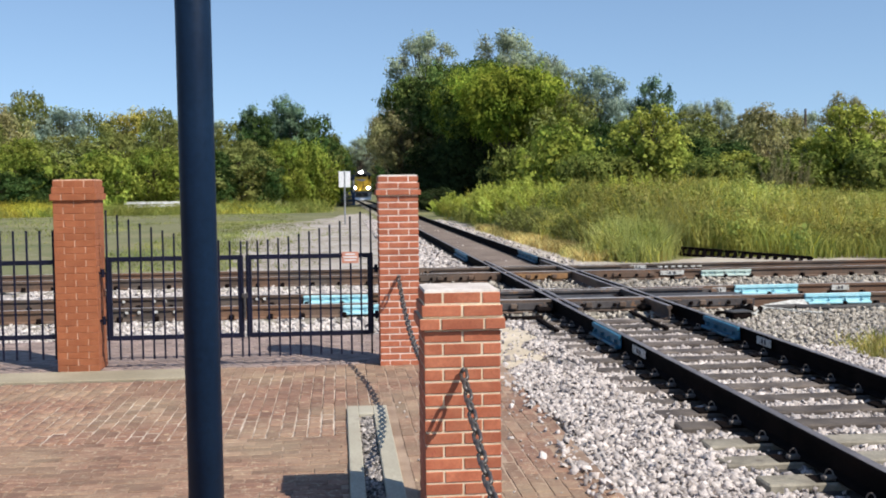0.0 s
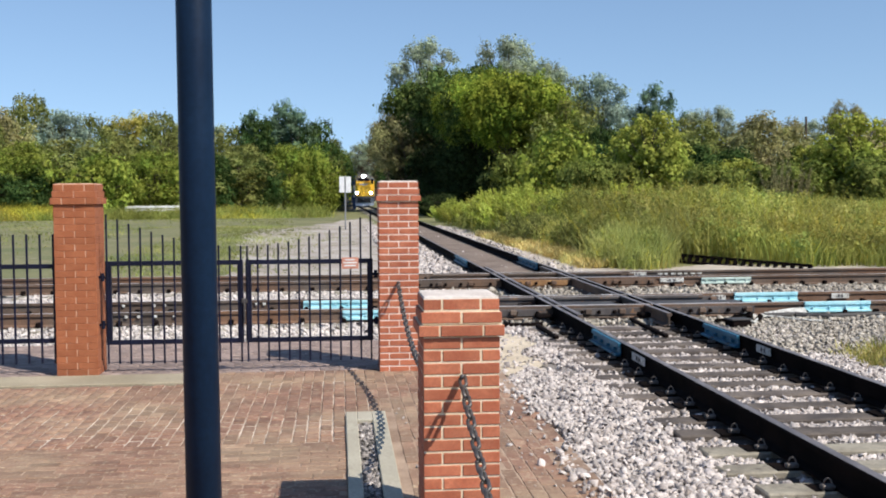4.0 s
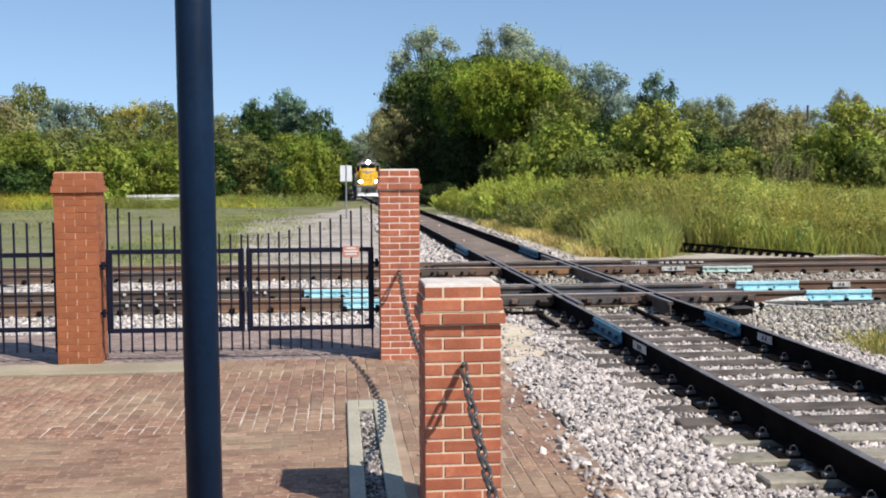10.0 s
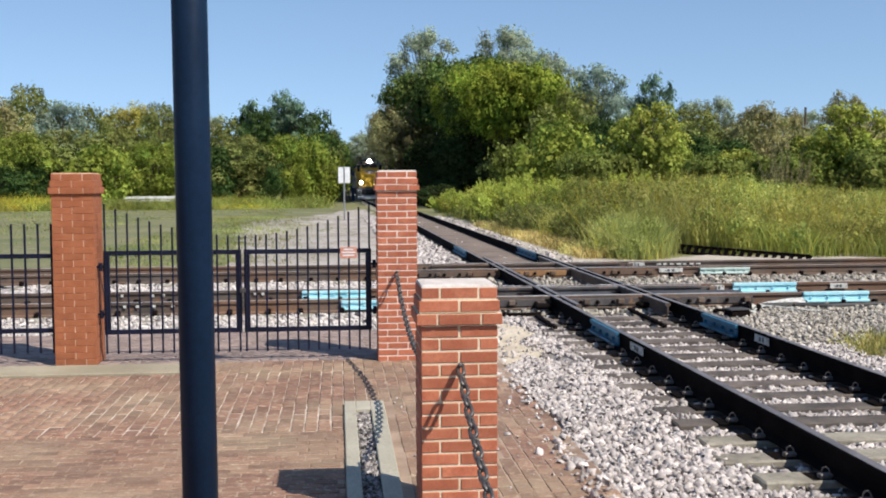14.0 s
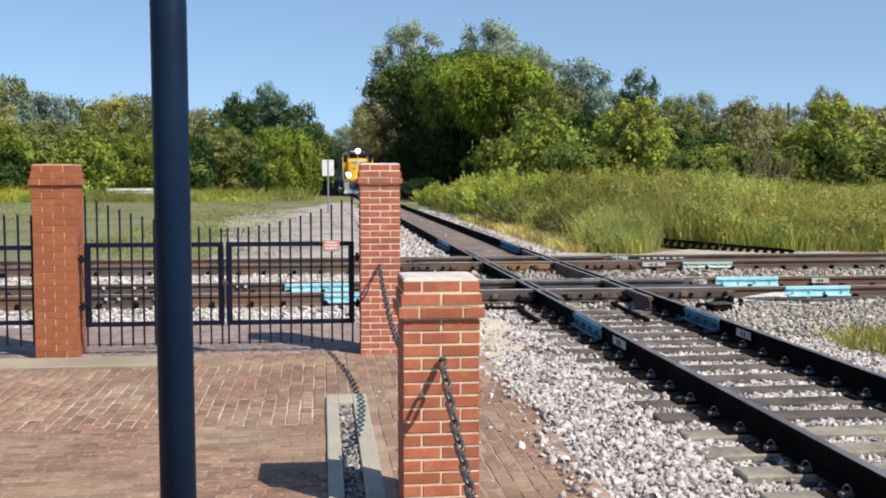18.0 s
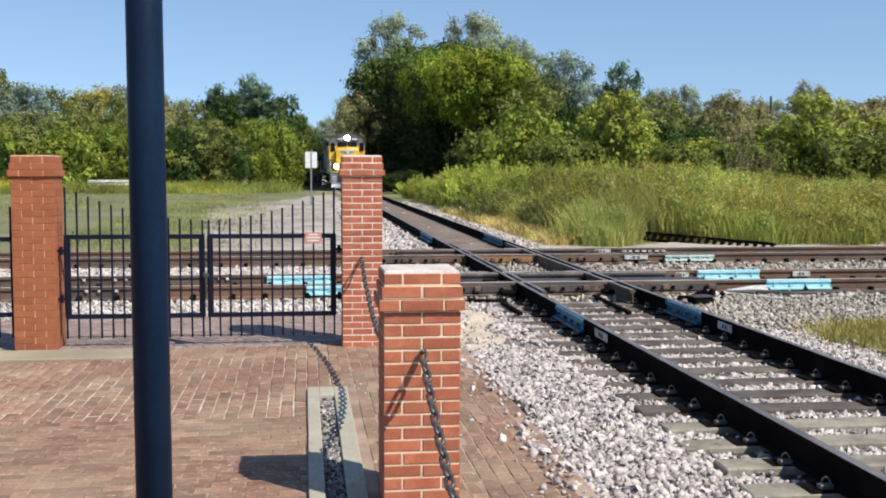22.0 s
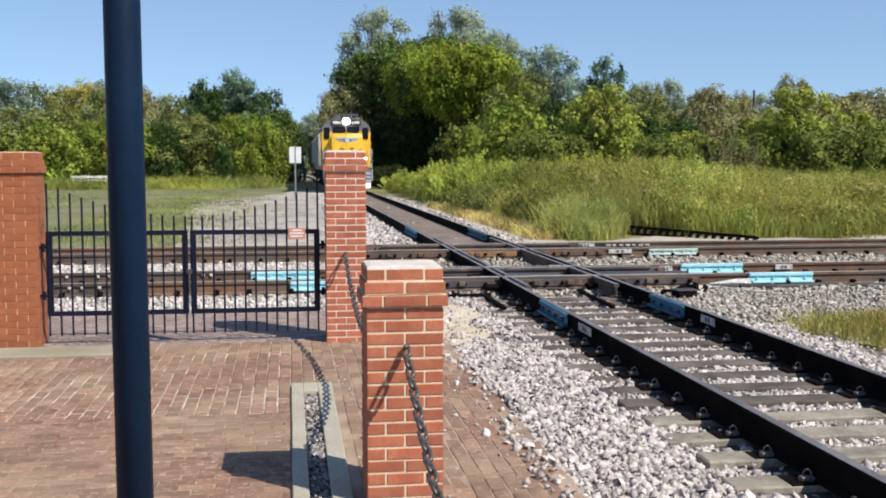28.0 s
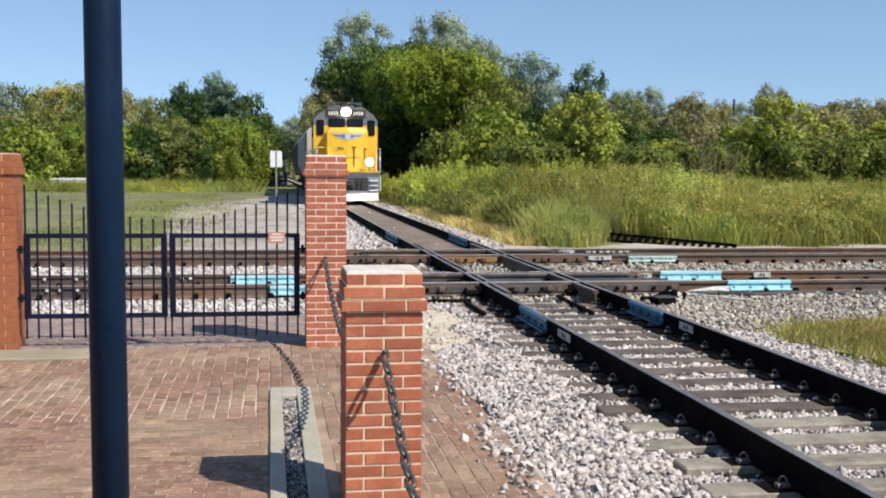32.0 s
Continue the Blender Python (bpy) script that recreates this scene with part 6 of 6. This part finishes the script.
LOCO, LOCO_WHEELS = locomotive()
LOCO.scale = (1.035, 1.05, 1.06)
CAR, CAR_WHEELS = hopper("beige covered hopper car coupled in the train", HOPPER)
CARS = [(CAR, CAR_WHEELS)]
for shade in range(1):
    twin = copy_thing(CAR, pose(0, 0, 0))
    if shade % 2 == 0:
        for o in twin.children:
            if o.data.materials[0] == HOPPER:
                o.data = o.data.copy()
                o.data.materials[0] = HOPPERDARK
        twin["label"] = "dark grey covered hopper car coupled in the train"
    CARS.append((twin, [o for o in twin.children if o.name.startswith("wheelset")]))


# ---------------------------------------------------------------- small things round the crossing
def clutter():
    # a sign on a post beside the line
    th = thing("track_sign", "white sign plates on a thin steel post beside the line", "sign", pose(0.37, 54.0, -0.1))
    bm = B()
    cyl(bm, (0, 0, 0), (0, 0, 2.75), 0.045, n=10)
    part("post", bm, GALV, th)
    for s in (-1, 1):
        bm = B()
        box(bm, min(s * 0.035, s * 0.29), max(s * 0.035, s * 0.29), -0.06, -0.045, 1.90, 2.70, 0.01)
        part("plate", bm, WHITE, th, "white sign plate")
    # old track panel lying in the weeds
    th = thing("old_track_panel", "dark rusted ladder-like steel frame lying in the weeds", "scrap metal", pose(8.85, 27.15, -0.06, -32, 2.0, -50))
    n = 17
    for s in (-1, 1):
        bm = B()
        box(bm, 0, 3.6, -0.05, 0.05, 0.13 + s * 0.095 - 0.022, 0.13 + s * 0.095 + 0.022, 0.008)
        part("side_bar", bm, RAILSIDE, th)
    for k in range(n):
        bm = B()
        x = 0.06 + 3.48 * k / (n - 1)
        box(bm, x - 0.042, x + 0.042, -0.04, 0.04, 0.055, 0.205, 0.006)
        part("rung", bm, RAILSIDE, th)
    # cable and junction box beside the crossing
    th = thing("cable", "white cable looping over the ballast", "cable")
    bm = B()
    pts = [(5.55, 14.05, 0.06), (5.72, 14.24, 0.0), (5.9, 14.55, 0.01), (6.1, 14.74, 0.02), (6.3, 14.65, 0.01), (6.5, 14.5, -0.01), (6.9, 14.4, -0.03)]
    limb(bm, pts, 0.013, 0.013, 7)
    part("cable_run", bm, WORNWHITE, th)
    th = thing("junction_box", "dark steel box on the ties at the crossing", "box", pose(5.45, 14.12, -0.05, 0, 0, 8))
    bm = B()
    box(bm, -0.15, 0.15, -0.11, 0.11, 0, 0.10, 0.02)
    part("case", bm, RAILSIDE, th)
    bm = B()
    box(bm, -0.165, 0.165, -0.125, 0.125, 0.10, 0.12, 0.01)
    part("lid", bm, DARKGREY, th)
    th = thing("switch_cover", "white cover plate lying between the rails", "plate", pose(6.55, 15.02, -0.02, 32, -4, 4))
    bm = B()
    prism(bm, [(-0.33, 0.0), (0.30, 0.0), (0.30, 0.03), (0.1, 0.045), (-0.33, 0.012)], -0.12, 0.12)
    part("plate", bm, WORNWHITE, th)
    th = thing("drain_pipe", "dark steel pipe lying on the ballast beside the rail", "pipe")
    bm = B()
    limb(bm, [(6.1, 14.92, 0.0), (6.62, 14.98, 0.0), (7.12, 14.82, -0.01), (7.9, 14.95, -0.01), (8.7, 14.85, -0.02), (9.6, 14.9, -0.03)], 0.04, 0.04, 9)
    part("pipe_run", bm, DARKGREY, th)
    for x, y, rz in ((5.98, 14.98, 20), (6.12, 14.9, 75), (5.72, 14.35, 40)):
        th = thing("scrap_plate", "pale scrap of painted sheet metal on the ballast", "scrap metal", pose(x, y, -0.02, 18, 12, rz))
        bm = B()
        box(bm, -0.11, 0.11, -0.06, 0.06, 0, 0.035, 0.008)
        part("sheet", bm, WORNWHITE, th)
    for x, y, z, l, rx, rz in ((5.62, 14.55, -0.02, 0.34, 20, 35), (5.78, 14.72, 0.0, 0.28, 40, 110), (5.45, 14.5, -0.02, 0.42, 10, 165), (5.92, 14.6, -0.02, 0.2, 30, 70)):
        th = thing("scrap_bar", "dark bent scrap iron beside the crossing", "scrap metal", pose(x, y, z, rx, 8, rz))
        bm = B()
        prism(bm, [(-l / 2, 0), (l / 2, 0), (l / 2 - 0.04, 0.06), (0.02, 0.045), (-l / 2 + 0.06, 0.09)], -0.035, 0.035)
        part("bar", bm, RAILSIDE, th)
    # timbers and steel bars between the rails
    for x, y, l, rz in ((2.70, 13.7, 1.2, 91), (4.12, 13.95, 1.8, 89), (2.35, 14.45, 0.9, 5)):
        th = thing("loose_bar", "dark loose steel bar on the ballast", "bar", pose(x, y, -0.03, 0, 0, rz))
        bm = B()
        box(bm, -l / 2, l / 2, -0.03, 0.03, 0, 0.045, 0.008)
        part("bar", bm, RAILSIDE, th)
    # utility pole behind the trees on the right
    x, y = az_place(1423, 90)
    th = thing("utility_pole", "thin dark wooden utility pole among the trees", "pole", pose(x, y, fall(y)))
    bm = B()
    cyl(bm, (0, 0, -0.5), (0, 0, 7.7), 0.13, 0.09, n=10)
    part("pole", bm, BARK, th)
    # low white rail fence and a blue shed far off
    x, y = az_place(270, 97)
    th = thing("white_fence", "low white board fence in front of the trees", "fence", pose(x, y, fall(y) - 0.1, 0, 0, 12))
    for z in (0.45, 0.75):
        bm = B()
        box(bm, -2.4, 2.4, -0.03, 0.03, z, z + 0.22, 0.01)
        part("board", bm, WHITE, th)
    for k in range(5):
        bm = B()
        box(bm, -2.4 + 1.15 * k, -2.28 + 1.15 * k, 0.03, 0.13, 0, 1.0, 0.01)
        part("post", bm, WHITE, th)
    th = thing("shed", "blue sheet-metal shed behind a stack of old timber", "shed", pose(0.78, 131.0, fall(131.0) - 0.1))
    bm = B()
    box(bm, -1.35, 1.35, 0, 2.6, 0, 4.0)
    part("wall", bm, BLUESHED, th)
    bm = B()
    prism(bm, [(-1.45, 4.0), (-1.45, 4.08), (1.45, 4.25), (1.45, 4.0)], -0.15, 2.75)
    part("roof", bm, BLUESHED, th)
    bm = B()
    box(bm, 1.10, 1.30, -0.05, -0.002, 1.6, 3.1, 0.01)
    part("door_post", bm, WHITE, th, "white door post")
    rnd = random.Random(88)
    for layer in range(7):
        for k in range(5 - layer // 2):
            along = layer % 2 == 0
            u = (-0.8 + 0.42 * k + 0.1 * layer) if along else 0.0
            v = 0.0 if along else (-0.75 + 0.40 * k)
            th = thing("old_tie", "old brown railway tie in a loose stack", "timber", pose(0.50 + u + rnd.uniform(-0.1, 0.1), 127.4 + v, fall(127.4) - 0.1 + 0.235 * layer + 0.10, rnd.uniform(-1, 1), rnd.uniform(-2, 2), (90 if along else 0) + rnd.uniform(-7, 7)), "stack of old ties")
            bm = B()
            box(bm, -1.15, 1.15, -0.12, 0.12, -0.1, 0.13, 0.015)
            part("timber", bm, TIE, th)


def motions():
    steps = [(t, TRAIN(t)) for t in range(33)]
    walk(LOCO, [(t, pose(NS_C, y, RT + fall(y))) for t, y in steps])
    offs = [18.2 + 16.6 * k for k in range(2)]
    for (car, _), off in zip(CARS, offs):
        walk(car, [(t, pose(NS_C, y + off, RT + fall(y + off))) for t, y in steps])
    n = 267
    turns = [(32.0 * k / n, math.degrees((TRAIN(0) - TRAIN(32.0 * k / n)) / 0.5)) for k in range(n + 1)]
    for ws in LOCO_WHEELS + CARS[0][1] + CARS[1][1]:
        p = ws.location.copy()
        walk(ws, [(t, pose(p.x, p.y, p.z, a % 360.0)) for t, a in turns])


ground()
sheet("lawn", wavy([(-60, 24.6), (-0.8, 24.6), (-0.6, 40), (-0.4, 62), (0.4, 84), (-20, 90), (-60, 92)], 0.6, 21), -0.075, LAWN, "mown green and straw-coloured grass", "grass")
sheet("gravel_road", wavy([(-3.0, 34), (-2.3, 24.3), (1.35, 24.3), (2.0, 40), (2.2, 57), (2.2, 80), (0.6, 76), (-1.6, 61), (-4.4, 54), (-4.0, 45)], 0.3, 28), -0.07, GRAVELROAD, "pale gravel track beside the line", "gravel road")
sheet("verge", wavy([(6.2, 24.1), (40, 24.1), (40, 25.6), (9.5, 26.6), (7.4, 24.9), (6.4, 30), (6.2, 56), (4.95, 56), (4.95, 24.1)], 0.12, 23), -0.071, DIRT, "pale dirt verge between ballast and weeds", "dirt")
sheet("sand_patch", wavy([(1.3, 10.6), (2.1, 10.8), (2.4, 12.5), (2.3, 14.3), (1.31, 14.4), (1.31, 13.25)], 0.06, 24), -0.045, SPILL, "pale sand spilled beside the pavement", "sand")
sheet("dry_lawn", wavy([(5.75, 4.0), (14, 4.0), (14, 14.0), (8.5, 12.8), (6.8, 12.1), (5.95, 11.3)], 0.14, 25), -0.045, DRYLAWN, "dry yellow grass beside the ballast", "grass")
railway()
ballast()
station()
plants()
weeds()
clutter()


def in_view(x, y):
    return 5.7 < y < 10.9 and x > -0.335 * y - 0.1


paving("pavement_1", "weathered red brick paving laid lengthwise", -6.955, 0.345, 7.80, 10.318, True, 61, lambda x, y: in_view(x, y) and x > -2.0, None, lambda x, y: x > 0.0 and y < 8.78, lambda x, y: 0.014 if y < 9.0 + 0.3 * math.sin(x * 3) and -2.3 < x < 0.0 else 0.012 if y > 9.95 and x > -1.6 else 0.010 if x < -2.3 and math.sin(x * 2.1) * math.sin(y * 3.3 + x) > -0.2 else 0.004)
paving("pavement_2", "weathered red brick paving laid crosswise", -7.0, 0.045, -5.0, 7.795, False, 62, in_view, fill=-0.006, sand=SANDWARM)
paving("pavement_3", "weathered red brick paving between kerb and ballast", 0.34, 1.64, -5.0, 10.95, True, 63, in_view, paving_edge, lambda x, y: x < 0.40 and y < 8.78, fill=-0.0045, sand=SANDWARM)
paving("pavement_5", "dusty red brick paving before the gate", -1.45, 0.345, 10.325, 10.955, True, 65, in_view)
paving("pavement_4", "red brick paving behind the gate", -7.0, 1.15, 10.97, 13.2, False, 64, lambda x, y: False, paver=PAVERGREY)
motions()
